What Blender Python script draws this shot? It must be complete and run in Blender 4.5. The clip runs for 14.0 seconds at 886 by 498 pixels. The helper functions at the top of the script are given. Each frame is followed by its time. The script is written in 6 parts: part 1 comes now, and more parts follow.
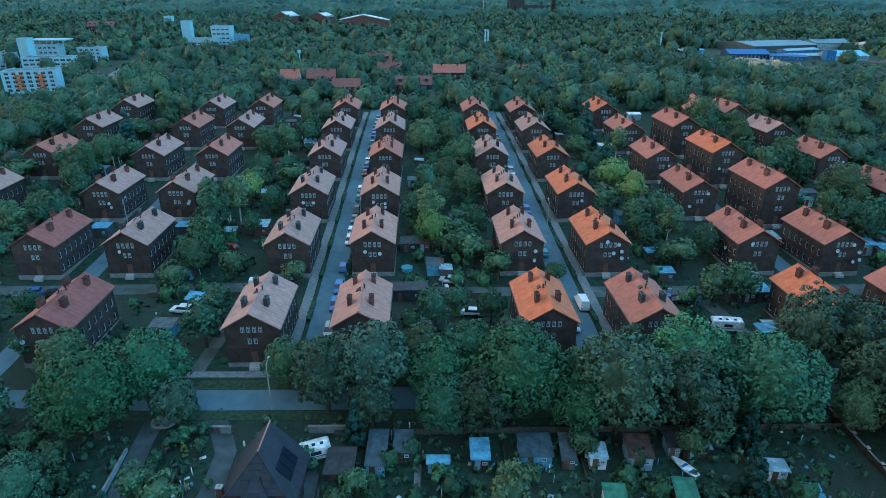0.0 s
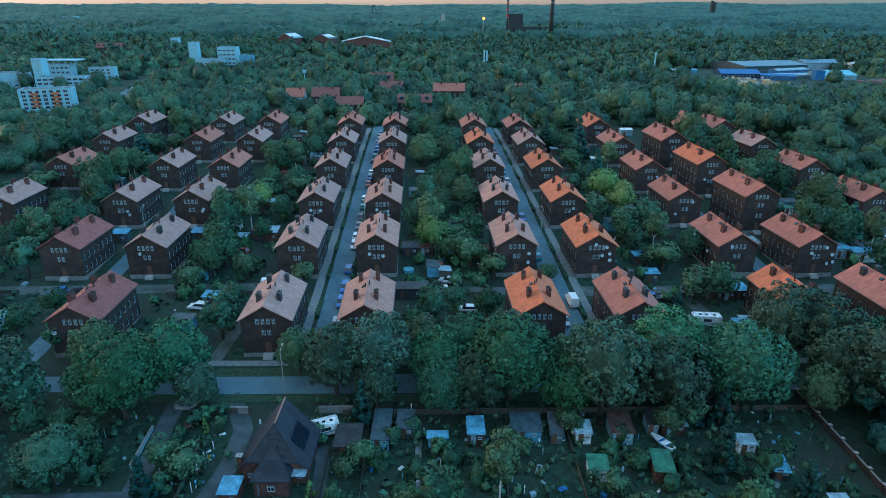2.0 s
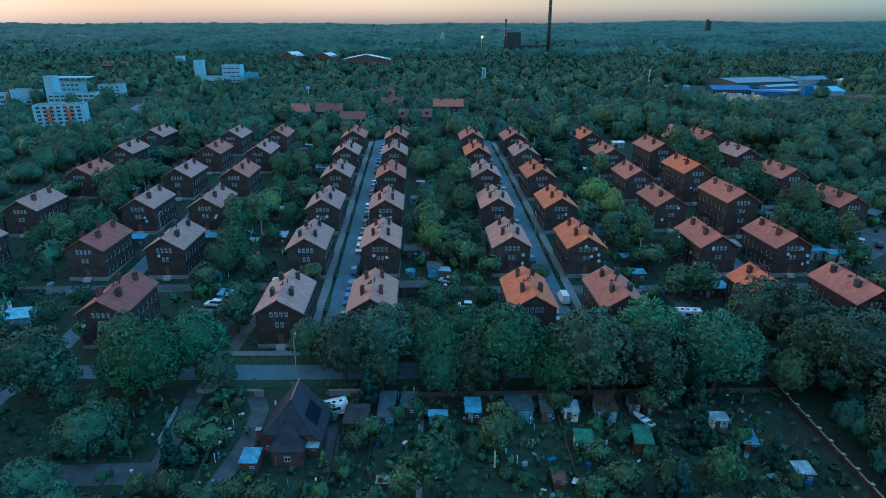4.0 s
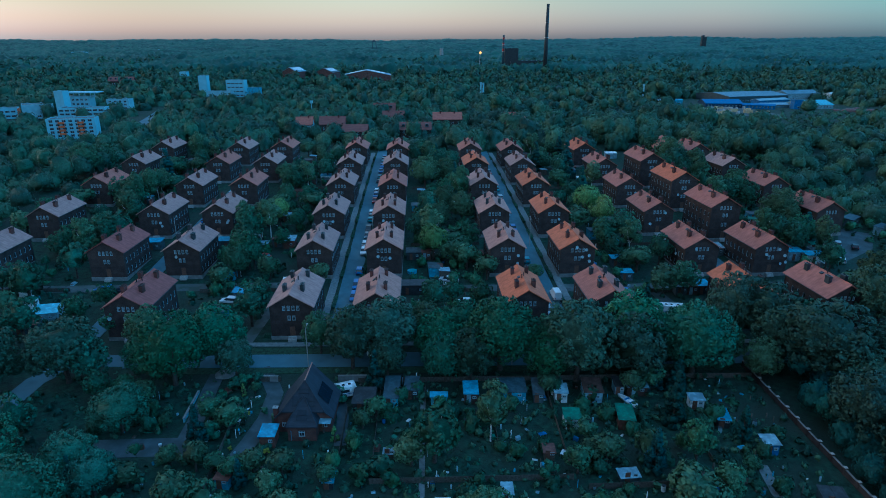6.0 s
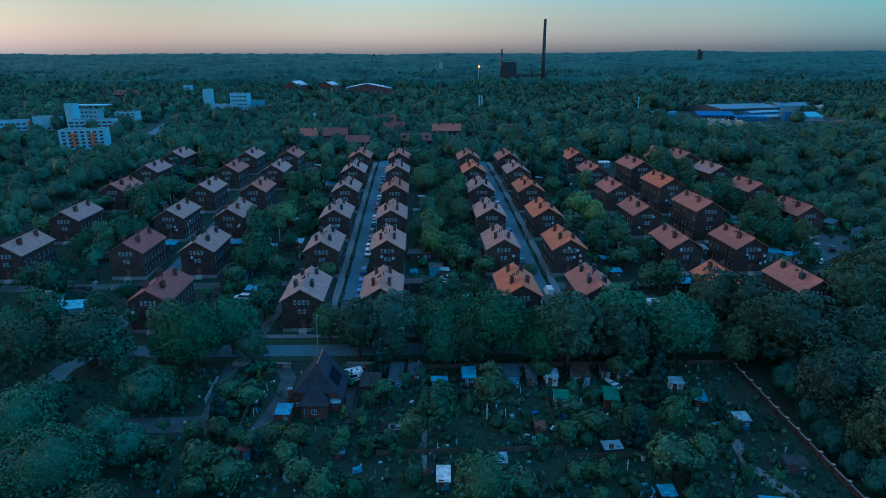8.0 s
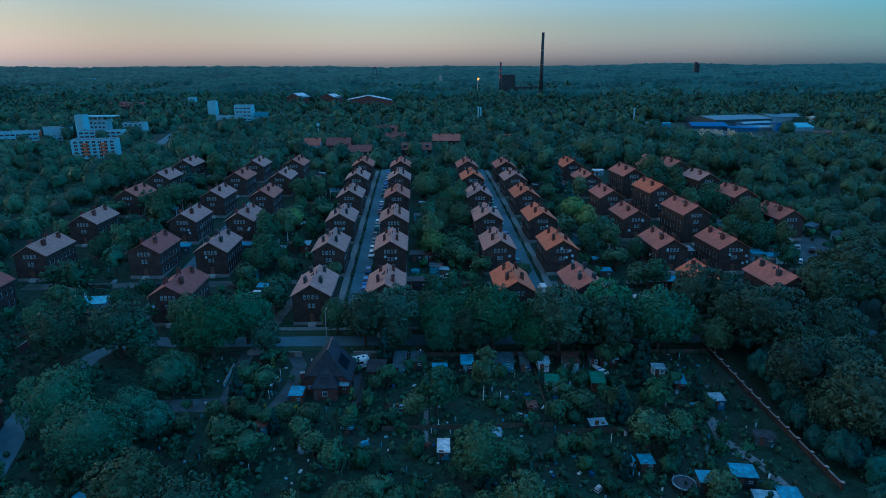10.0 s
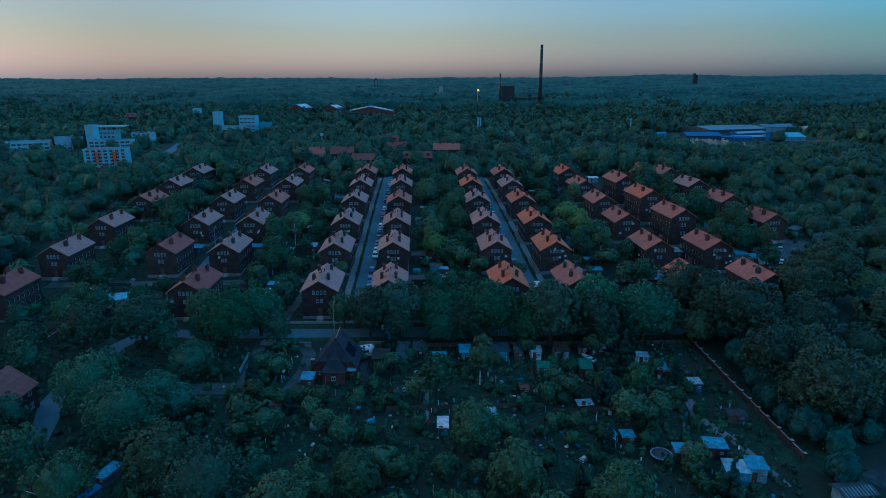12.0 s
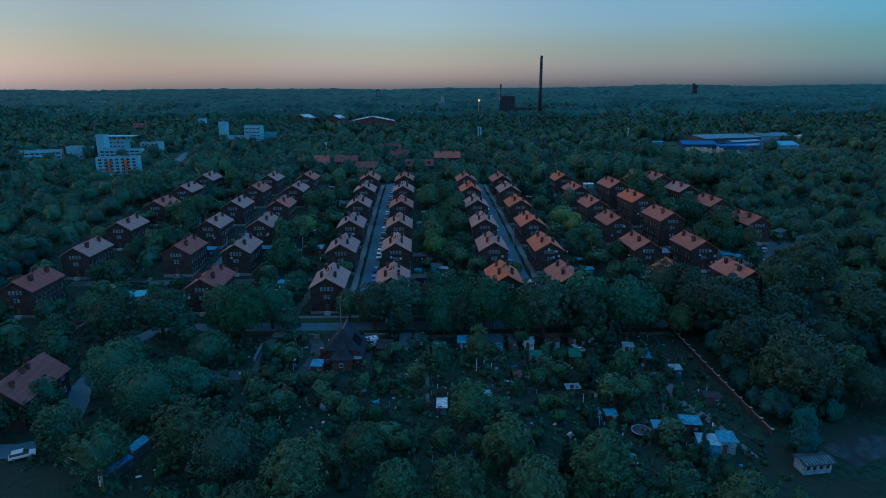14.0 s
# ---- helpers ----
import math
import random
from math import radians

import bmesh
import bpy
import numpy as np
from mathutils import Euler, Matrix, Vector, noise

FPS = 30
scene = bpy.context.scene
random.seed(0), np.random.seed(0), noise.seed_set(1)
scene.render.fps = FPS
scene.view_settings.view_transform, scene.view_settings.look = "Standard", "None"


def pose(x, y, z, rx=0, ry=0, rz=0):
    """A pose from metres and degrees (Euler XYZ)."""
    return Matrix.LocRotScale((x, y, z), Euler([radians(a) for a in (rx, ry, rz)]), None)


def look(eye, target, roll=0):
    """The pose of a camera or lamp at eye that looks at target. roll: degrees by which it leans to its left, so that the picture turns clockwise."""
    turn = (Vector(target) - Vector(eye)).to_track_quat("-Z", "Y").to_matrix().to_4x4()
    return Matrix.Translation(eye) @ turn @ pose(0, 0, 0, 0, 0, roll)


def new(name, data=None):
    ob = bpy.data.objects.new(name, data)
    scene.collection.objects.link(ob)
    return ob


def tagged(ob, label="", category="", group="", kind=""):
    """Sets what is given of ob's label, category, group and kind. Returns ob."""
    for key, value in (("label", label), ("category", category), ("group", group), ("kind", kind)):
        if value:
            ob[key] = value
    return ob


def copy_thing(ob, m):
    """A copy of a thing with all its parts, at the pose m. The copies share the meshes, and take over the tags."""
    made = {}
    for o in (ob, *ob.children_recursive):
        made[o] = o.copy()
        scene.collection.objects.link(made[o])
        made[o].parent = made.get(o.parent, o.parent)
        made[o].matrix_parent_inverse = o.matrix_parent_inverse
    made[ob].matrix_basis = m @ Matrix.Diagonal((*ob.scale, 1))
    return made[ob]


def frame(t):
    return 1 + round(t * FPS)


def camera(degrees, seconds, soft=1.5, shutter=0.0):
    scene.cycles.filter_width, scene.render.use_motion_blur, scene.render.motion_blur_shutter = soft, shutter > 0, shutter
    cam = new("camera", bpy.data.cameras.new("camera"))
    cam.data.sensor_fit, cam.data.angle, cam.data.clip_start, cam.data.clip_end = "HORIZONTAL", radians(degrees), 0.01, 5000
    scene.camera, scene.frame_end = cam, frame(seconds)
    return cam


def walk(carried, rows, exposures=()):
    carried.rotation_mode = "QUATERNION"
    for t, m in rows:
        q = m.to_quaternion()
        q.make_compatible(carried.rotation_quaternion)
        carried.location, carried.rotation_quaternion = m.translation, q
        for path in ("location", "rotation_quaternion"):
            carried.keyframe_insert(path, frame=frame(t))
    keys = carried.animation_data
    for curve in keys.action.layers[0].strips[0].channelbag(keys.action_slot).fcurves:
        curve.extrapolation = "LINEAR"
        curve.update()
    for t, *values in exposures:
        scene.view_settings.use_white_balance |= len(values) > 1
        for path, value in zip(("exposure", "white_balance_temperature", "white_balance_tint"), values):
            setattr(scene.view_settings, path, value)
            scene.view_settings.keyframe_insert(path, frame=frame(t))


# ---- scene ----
cam = camera(72.8, 14.0, soft=0.9)
# seconds, eye, heading, tilt, lean (degrees)
PATH = [
    (0, (0.00, -0.00, 62.00), 0.045, -23.877, -0.187),
    (0.5, (0.10, -2.40, 62.00), 0.068, -23.389, -0.189),
    (1, (0.17, -4.82, 62.02), 0.084, -22.923, -0.183),
    (1.5, (0.23, -7.26, 62.04), 0.092, -22.476, -0.171),
    (2, (0.26, -9.73, 62.08), 0.094, -22.047, -0.154),
    (2.5, (0.28, -12.21, 62.12), 0.091, -21.635, -0.134),
    (3, (0.29, -14.71, 62.17), 0.084, -21.239, -0.112),
    (3.5, (0.28, -17.23, 62.21), 0.073, -20.857, -0.090),
    (4, (0.26, -19.76, 62.26), 0.059, -20.489, -0.066),
    (4.5, (0.24, -22.30, 62.31), 0.042, -20.134, -0.044),
    (5, (0.20, -24.86, 62.35), 0.024, -19.790, -0.023),
    (5.5, (0.16, -27.43, 62.39), 0.005, -19.457, -0.004),
    (6, (0.12, -30.01, 62.43), -0.014, -19.133, 0.014),
    (6.5, (0.08, -32.61, 62.46), -0.033, -18.819, 0.029),
    (7, (0.03, -35.21, 62.48), -0.050, -18.514, 0.041),
    (7.5, (-0.01, -37.83, 62.50), -0.066, -18.216, 0.051),
    (8, (-0.04, -40.46, 62.52), -0.079, -17.925, 0.059),
    (8.5, (-0.07, -43.10, 62.53), -0.089, -17.642, 0.065),
    (9, (-0.09, -45.75, 62.53), -0.096, -17.364, 0.069),
    (9.5, (-0.09, -48.41, 62.53), -0.099, -17.093, 0.073),
    (10, (-0.09, -51.08, 62.53), -0.097, -16.827, 0.076),
    (10.5, (-0.06, -53.77, 62.52), -0.090, -16.566, 0.080),
    (11, (-0.02, -56.47, 62.51), -0.077, -16.311, 0.086),
    (11.5, (0.04, -59.18, 62.51), -0.058, -16.061, 0.095),
    (12, (0.12, -61.91, 62.50), -0.032, -15.816, 0.107),
    (12.5, (0.23, -64.66, 62.50), 0.002, -15.576, 0.125),
    (13, (0.36, -67.42, 62.50), 0.043, -15.341, 0.150),
    (13.5, (0.53, -70.21, 62.52), 0.092, -15.111, 0.183),
    (14, (0.73, -73.01, 62.54), 0.149, -14.887, 0.227),
]
EXPOSURES = [(0.0, 4.08, 5900, -9), (3.0, 3.78, 5560, -10), (5.5, 3.22, 4620, -12), (8.0, 2.96, 4470, -12), (10.5, 2.68, 4450, -10), (14.0, 2.44, 4550, -7)]
walk(cam, [(t, pose(*eye, 90 + tilt, 0, head) @ pose(0, 0, 0, 0, 0, -lean)) for t, eye, head, tilt, lean in PATH], EXPOSURES)

# ---- world and sun: dusk, the sun just down beyond the woods to the west ----
SUN_AZ, SUN_EL = 74.0, 1.4
# tint of the afterglow by height over the horizon, and from the bright west round to the blue east
SKY_TONE = [(0.0, (0.7, 0.79, 0.97)), (1.0, (1.28, 1.5, 1.72)), (0.014, (0.78, 0.7, 0.78)), (0.032, (0.81, 0.67, 0.69)), (0.055, (0.8, 0.67, 0.63)), (0.1, (0.79, 0.725, 0.73)), (0.17, (0.8, 0.76, 0.75)), (0.4, (1.1, 1.24, 1.36))]
SKY_ROUND = [(0.0, (0.44, 0.4, 0.37)), (1.0, (0.5, 0.8, 1.0)), (0.25, (0.58, 0.53, 0.49)), (0.5, (0.96, 0.93, 0.93)), (0.68, (0.79, 0.91, 1.04)), (0.8, (0.5, 0.84, 1.04))]
world = bpy.data.worlds.new("dusk")
scene.world = world
world.use_nodes = True
wn = world.node_tree.nodes
sky = wn.new("ShaderNodeTexSky")
sky.sky_type = "NISHITA"
sky.sun_disc = False
sky.sun_elevation = radians(SUN_EL)
sky.sun_rotation = radians(-SUN_AZ)
sky.air_density, sky.dust_density, sky.ozone_density = 1.0, 0.98, 2.3
soften = wn.new("ShaderNodeHueSaturation")
soften.inputs["Saturation"].default_value = 0.54
world.node_tree.links.new(sky.outputs[0], soften.inputs["Color"])
# the afterglow: warm along the horizon, deep teal blue overhead
up = wn.new("ShaderNodeTexCoord")
split = wn.new("ShaderNodeSeparateXYZ")
world.node_tree.links.new(up.outputs["Generated"], split.inputs[0])
half_turn = wn.new("ShaderNodeMapRange")
half_turn.inputs["From Min"].default_value, half_turn.inputs["From Max"].default_value = -1, 1
world.node_tree.links.new(split.outputs["X"], half_turn.inputs[0])
shown = soften.outputs[0]
for stops, height in ((SKY_TONE, split.outputs["Z"]), (SKY_ROUND, half_turn.outputs[0])):
    glow = wn.new("ShaderNodeValToRGB")
    glow.color_ramp.interpolation = "EASE"
    for k, (at, colour) in enumerate(stops):
        stop = glow.color_ramp.elements[k] if k < 2 else glow.color_ramp.elements.new(at)
        stop.position, stop.color = at, (*colour, 1)
    world.node_tree.links.new(height, glow.inputs[0])
    tone = wn.new("ShaderNodeMix")
    tone.data_type, tone.blend_type = "RGBA", "MULTIPLY"
    tone.inputs["Factor"].default_value = 1.0
    world.node_tree.links.new(shown, tone.inputs["A"])
    world.node_tree.links.new(glow.outputs[0], tone.inputs["B"])
    shown = tone.outputs["Result"]
world.node_tree.links.new(shown, wn["Background"].inputs[0])
wn["Background"].inputs[1].default_value = 0.15
sun_data = bpy.data.lights.new("sun", "SUN")
sun_data.energy, sun_data.angle, sun_data.color = 0.07, radians(30), (1.0, 0.7, 0.52)
sun = new("sun", sun_data)
sun.matrix_world = look((-math.sin(radians(SUN_AZ)) * 100, math.cos(radians(SUN_AZ)) * 100, 100 * math.tan(radians(14))), (0, 0, 0))

rng = random.Random(7)
nrng = np.random.default_rng(11)

# ---- lie of the land: it rises to the north, then rolls away to low wooded hills ----
GY = np.array([-400, -150, -60, 0, 30, 60, 95, 134, 185, 240, 300, 400, 550, 860, 1100, 1500, 2500, 3500, 4400, 5200.0])
GZ = np.array([-7, -6, -4.5, -2.8, -1.6, 0.0, 1.4, 3.9, 7.4, 10.2, 11, 10.5, 8.5, 9, 19, 20, 28, 41, 52, 52.0])
GM = np.gradient(GZ, GY)


def ground_z(x, y):
    x, y = np.asarray(x, float), np.asarray(y, float)
    k = np.clip(np.searchsorted(GY, y) - 1, 0, len(GY) - 2)
    h = GY[k + 1] - GY[k]
    t = np.clip((y - GY[k]) / h, 0, 1)
    z = (2 * t**3 - 3 * t**2 + 1) * GZ[k] + (t**3 - 2 * t**2 + t) * h * GM[k] + (-2 * t**3 + 3 * t**2) * GZ[k + 1] + (t**3 - t**2) * h * GM[k + 1]
    far = np.clip((y - 2200) / 1800, 0, 1)
    z = z + far * (24 * np.exp(-(((x - 1540) / 360) ** 2)) + 16 * np.exp(-(((x - 2950) / 620) ** 2)) + 2.5 * np.sin(x / 310.0) + 1.5 * np.sin(x / 127.0 + 1))
    return z


def gz(x, y):
    return float(ground_z(x, y))


# ---- materials ----
def material(name, colour, rough=0.8, metal=0.0, vary=0.25, scale=3.0, bump=0.0, bump_scale=20.0, obj_vary=0.0, island=0.0, hue=0.0, second=None, second_scale=0.4):
    m = bpy.data.materials.new(name)
    m.use_nodes = True
    n, l = m.node_tree.nodes, m.node_tree.links
    b = n["Principled BSDF"]
    b.inputs["Roughness"].default_value, b.inputs["Metallic"].default_value = rough, metal
    b.inputs["Specular IOR Level"].default_value = 0.3
    geo = n.new("ShaderNodeNewGeometry")
    tex = n.new("ShaderNodeTexNoise")
    tex.inputs["Scale"].default_value, tex.inputs["Detail"].default_value = scale, 6
    l.new(geo.outputs["Position"], tex.inputs["Vector"])
    mixed = n.new("ShaderNodeMix")
    mixed.data_type = "RGBA"
    lo = tuple(c * (1 - vary) for c in colour) + (1,)
    hi = tuple(min(1, c * (1 + vary)) for c in colour) + (1,)
    mixed.inputs["A"].default_value, mixed.inputs["B"].default_value = lo, hi
    ramp = n.new("ShaderNodeMapRange")
    ramp.inputs["From Min"].default_value, ramp.inputs["From Max"].default_value = 0.32, 0.68
    l.new(tex.outputs["Fac"], ramp.inputs["Value"])
    l.new(ramp.outputs[0], mixed.inputs["Factor"])
    out = mixed.outputs["Result"]
    if second:
        t2 = n.new("ShaderNodeTexNoise")
        t2.inputs["Scale"].default_value, t2.inputs["Detail"].default_value = second_scale, 5
        l.new(geo.outputs["Position"], t2.inputs["Vector"])
        r2 = n.new("ShaderNodeMapRange")
        r2.inputs["From Min"].default_value, r2.inputs["From Max"].default_value = 0.45, 0.62
        l.new(t2.outputs["Fac"], r2.inputs["Value"])
        mx = n.new("ShaderNodeMix")
        mx.data_type = "RGBA"
        mx.inputs["B"].default_value = (*second, 1)
        l.new(r2.outputs[0], mx.inputs["Factor"])
        l.new(out, mx.inputs["A"])
        out = mx.outputs["Result"]
    if obj_vary or island or hue:
        hsv = n.new("ShaderNodeHueSaturation")
        l.new(out, hsv.inputs["Color"])
        info = n.new("ShaderNodeObjectInfo")
        add = n.new("ShaderNodeMath")
        add.operation = "MULTIPLY_ADD"
        l.new(info.outputs["Random"], add.inputs[0])
        add.inputs[1].default_value, add.inputs[2].default_value = 2 * obj_vary, 1 - obj_vary
        add2 = n.new("ShaderNodeMath")
        add2.operation = "MULTIPLY_ADD"
        l.new(geo.outputs["Random Per Island"], add2.inputs[0])
        add2.inputs[1].default_value, add2.inputs[2].default_value = 2 * island, 1 - island
        mul = n.new("ShaderNodeMath")
        mul.operation = "MULTIPLY"
        l.new(add.outputs[0], mul.inputs[0])
        l.new(add2.outputs[0], mul.inputs[1])
        l.new(mul.outputs[0], hsv.inputs["Value"])
        if hue:
            wob = n.new("ShaderNodeMath")
            wob.operation = "MULTIPLY"
            l.new(info.outputs["Random"], wob.inputs[0])
            wob.inputs[1].default_value = 7.31
            frac = n.new("ShaderNodeMath")
            frac.operation = "FRACT"
            l.new(wob.outputs[0], frac.inputs[0])
            ha = n.new("ShaderNodeMath")
            ha.operation = "MULTIPLY_ADD"
            l.new(frac.outputs[0], ha.inputs[0])
            ha.inputs[1].default_value, ha.inputs[2].default_value = 2 * hue, 0.5 - hue
            l.new(ha.outputs[0], hsv.inputs["Hue"])
        out = hsv.outputs["Color"]
    l.new(out, b.inputs["Base Color"])
    if bump:
        bt = n.new("ShaderNodeTexNoise")
        bt.inputs["Scale"].default_value, bt.inputs["Detail"].default_value = bump_scale, 4
        l.new(geo.outputs["Position"], bt.inputs["Vector"])
        bn = n.new("ShaderNodeBump")
        bn.inputs["Strength"].default_value, bn.inputs["Distance"].default_value = bump, 0.3
        l.new(bt.outputs["Fac"], bn.inputs["Height"])
        l.new(bn.outputs[0], b.inputs["Normal"])
    return m


def brick_material(name, c1, c2, mortar, obj_vary=0.15):
    m = material(name, c1, 0.9, vary=0.3, scale=0.7, obj_vary=obj_vary)
    n, l = m.node_tree.nodes, m.node_tree.links
    tc = n.new("ShaderNodeTexCoord")
    sep = n.new("ShaderNodeSeparateXYZ")
    l.new(tc.outputs["Object"], sep.inputs[0])
    s = n.new("ShaderNodeMath")
    s.operation = "ADD"
    l.new(sep.outputs["X"], s.inputs[0])
    l.new(sep.outputs["Y"], s.inputs[1])
    com = n.new("ShaderNodeCombineXYZ")
    l.new(s.outputs[0], com.inputs["X"])
    l.new(sep.outputs["Z"], com.inputs["Y"])
    br = n.new("ShaderNodeTexBrick")
    br.inputs["Scale"].default_value = 1.0
    br.inputs["Brick Width"].default_value, br.inputs["Row Height"].default_value, br.inputs["Mortar Size"].default_value = 0.27, 0.075, 0.01
    br.inputs["Color1"].default_value, br.inputs["Color2"].default_value, br.inputs["Mortar"].default_value = (*c1, 1), (*c2, 1), (*mortar, 1)
    l.new(com.outputs[0], br.inputs["Vector"])
    mul = n.new("ShaderNodeMix")
    mul.data_type, mul.blend_type = "RGBA", "MULTIPLY"
    mul.inputs["Factor"].default_value = 1.0
    hsv = next(x for x in n if x.type == "HUE_SAT")
    old = next(x for x in n if x.type == "MIX" and x.blend_type == "MIX")
    old.inputs["A"].default_value, old.inputs["B"].default_value = (0.6, 0.6, 0.62, 1), (1.3, 1.25, 1.2, 1)
    l.new(br.outputs["Color"], mul.inputs["A"])
    l.new(old.outputs["Result"], mul.inputs["B"])
    l.new(mul.outputs["Result"], hsv.inputs["Color"])
    return m


def roof_material(name, colour):
    """Sheeted pitched roof: faint courses across the slope and vertical lap seams, streaked with grime."""
    m = material(name, colour, 0.75, vary=0.16, scale=0.9, obj_vary=0.08)
    n, l = m.node_tree.nodes, m.node_tree.links
    tc = n.new("ShaderNodeTexCoord")
    sep = n.new("ShaderNodeSeparateXYZ")
    l.new(tc.outputs["Object"], sep.inputs[0])
    wave = n.new("ShaderNodeTexWave")
    wave.bands_direction = "Z"
    wave.inputs["Scale"].default_value, wave.inputs["Distortion"].default_value = 1.7, 0.3
    l.new(tc.outputs["Object"], wave.inputs["Vector"])
    streak = n.new("ShaderNodeTexNoise")
    mp = n.new("ShaderNodeMapping")
    mp.inputs["Scale"].default_value = (0.25, 2.4, 0.25)
    l.new(tc.outputs["Object"], mp.inputs[0])
    l.new(mp.outputs[0], streak.inputs["Vector"])
    streak.inputs["Scale"].default_value, streak.inputs["Detail"].default_value = 1.0, 5
    hsv = next(x for x in n if x.type == "HUE_SAT")
    old = next(x for x in n if x.type == "MIX")
    mul = n.new("ShaderNodeMix")
    mul.data_type, mul.blend_type = "RGBA", "MULTIPLY"
    mul.inputs["Factor"].default_value = 1.0
    mr = n.new("ShaderNodeMapRange")
    mr.inputs["From Min"].default_value, mr.inputs["From Max"].default_value = 0.3, 0.7
    mr.inputs["To Min"].default_value, mr.inputs["To Max"].default_value = 0.78, 1.12
    l.new(streak.outputs["Fac"], mr.inputs["Value"])
    com = n.new("ShaderNodeCombineColor")
    for k in range(3):
        l.new(mr.outputs[0], com.inputs[k])
    l.new(old.outputs["Result"], mul.inputs["A"])
    l.new(com.outputs[0], mul.inputs["B"])
    l.new(mul.outputs["Result"], hsv.inputs["Color"])
    bn = n.new("ShaderNodeBump")
    bn.inputs["Strength"].default_value, bn.inputs["Distance"].default_value = 0.5, 0.03
    l.new(wave.outputs["Fac"], bn.inputs["Height"])
    l.new(bn.outputs[0], n["Principled BSDF"].inputs["Normal"])
    return m


def leaf_material(name, colour, obj_vary=0.3, hue=0.022, island=0.26, second=None, second_scale=0.035):
    """Foliage: fine light and dark leaf clumps, and a tint of its own for each tree of a wood."""
    m = material(name, colour, 0.65, vary=0.3, scale=1.6, bump=0.4, bump_scale=4.0, obj_vary=obj_vary, island=island, hue=hue, second=second, second_scale=second_scale)
    n, l = m.node_tree.nodes, m.node_tree.links
    b = n["Principled BSDF"]
    b.inputs["Specular IOR Level"].default_value = 0.2
    tint = n.new("ShaderNodeAttribute")
    tint.attribute_name = "tint"
    own = n.new("ShaderNodeHueSaturation")
    for slot, amount, mid in (("Value", 0.36, 1.0), ("Hue", -0.03, 0.5)):
        ma = n.new("ShaderNodeMath")
        ma.operation = "MULTIPLY_ADD"
        l.new(tint.outputs["Fac"], ma.inputs[0])
        ma.inputs[1].default_value, ma.inputs[2].default_value = amount, mid
        l.new(ma.outputs[0], own.inputs[slot])
    l.new(b.inputs["Base Color"].links[0].from_socket, own.inputs["Color"])
    l.new(own.outputs["Color"], b.inputs["Base Color"])
    return m


M_GROUND = material("rough_grass", (0.02, 0.043, 0.026), 0.95, vary=0.5, scale=0.9, bump=0.8, bump_scale=3.0, second=(0.028, 0.04, 0.028), second_scale=0.09)
M_LAWN = material("lawn", (0.034, 0.06, 0.032), 0.95, vary=0.4, scale=1.5, bump=0.6, bump_scale=6)
# grey street asphalt; both tones carry the blue cast of the sky light
M_ASPHALT_SKYLIT = material("asphalt", (0.088, 0.143, 0.17), 0.85, vary=0.15, scale=0.5, bump=0.1, bump_scale=40, second=(0.108, 0.168, 0.196), second_scale=0.15)
M_YARD = material("worn_dark_asphalt", (0.04, 0.055, 0.06), 0.9, vary=0.35, scale=0.7, bump=0.15, bump_scale=30, second=(0.025, 0.03, 0.03), second_scale=0.3)
M_DRIVE = material("dark_asphalt", (0.075, 0.09, 0.095), 0.85, vary=0.25, scale=0.6, bump=0.1, bump_scale=40, second=(0.05, 0.06, 0.06), second_scale=0.2)
M_PAVE = material("concrete_paving", (0.17, 0.18, 0.178), 0.9, vary=0.25, scale=1.6)
M_DIRT = material("beaten_earth", (0.098, 0.11, 0.108), 0.95, vary=0.35, scale=0.6, second=(0.055, 0.068, 0.054), second_scale=0.3)
M_BRICK = brick_material("dark_brick", (0.06, 0.035, 0.03), (0.042, 0.026, 0.023), (0.06, 0.052, 0.048))
M_BRICK_RED = brick_material("red_brick", (0.13, 0.052, 0.04), (0.1, 0.04, 0.033), (0.1, 0.08, 0.07))
M_CHIMNEY = brick_material("chimney_brick", (0.13, 0.042, 0.033), (0.09, 0.032, 0.026), (0.07, 0.058, 0.052), 0.3)
M_SOOT = material("sooty_brick", (0.045, 0.028, 0.026), 0.9, vary=0.3, scale=3)
M_TIN = material("sheet_zinc", (0.055, 0.068, 0.076), 0.5, 0.6, vary=0.25, scale=2, obj_vary=0.2)
M_PLINTH = material("plinth_render", (0.2, 0.19, 0.18), 0.9, vary=0.25, scale=1.2)
M_FRAME = material("white_frame", (0.36, 0.42, 0.45), 0.5, vary=0.06)
M_GLASS = material("window_glass", (0.03, 0.035, 0.04), 0.08, vary=0.3, scale=0.5)
M_GLASS.node_tree.nodes["Principled BSDF"].inputs["Specular IOR Level"].default_value = 0.6
M_DOOR = material("painted_door", (0.12, 0.06, 0.04), 0.6)
M_STONE = material("step_stone", (0.36, 0.34, 0.32), 0.85)
ROOF = {
    "grey": roof_material("roof_grey_pink", (0.36, 0.2, 0.168)),
    "pink": roof_material("roof_faded_pink", (0.41, 0.2, 0.155)),
    "salmon": roof_material("roof_salmon", (0.37, 0.128, 0.09)),
    "orange": roof_material("roof_orange", (0.5, 0.135, 0.06)),
    "maroon": roof_material("roof_maroon", (0.2, 0.078, 0.064)),
    "red": roof_material("roof_red_brown", (0.27, 0.085, 0.07)),
}
ROOF_WORDS = {"grey": "weathered grey-pink sheet roof", "pink": "faded pink sheet roof", "salmon": "salmon red sheet roof", "orange": "bright orange sheet roof", "red": "dark red-brown sheet roof"}
M_BARK = material("bark", (0.07, 0.055, 0.045), 0.95, vary=0.4, scale=2, bump=0.6, bump_scale=8)
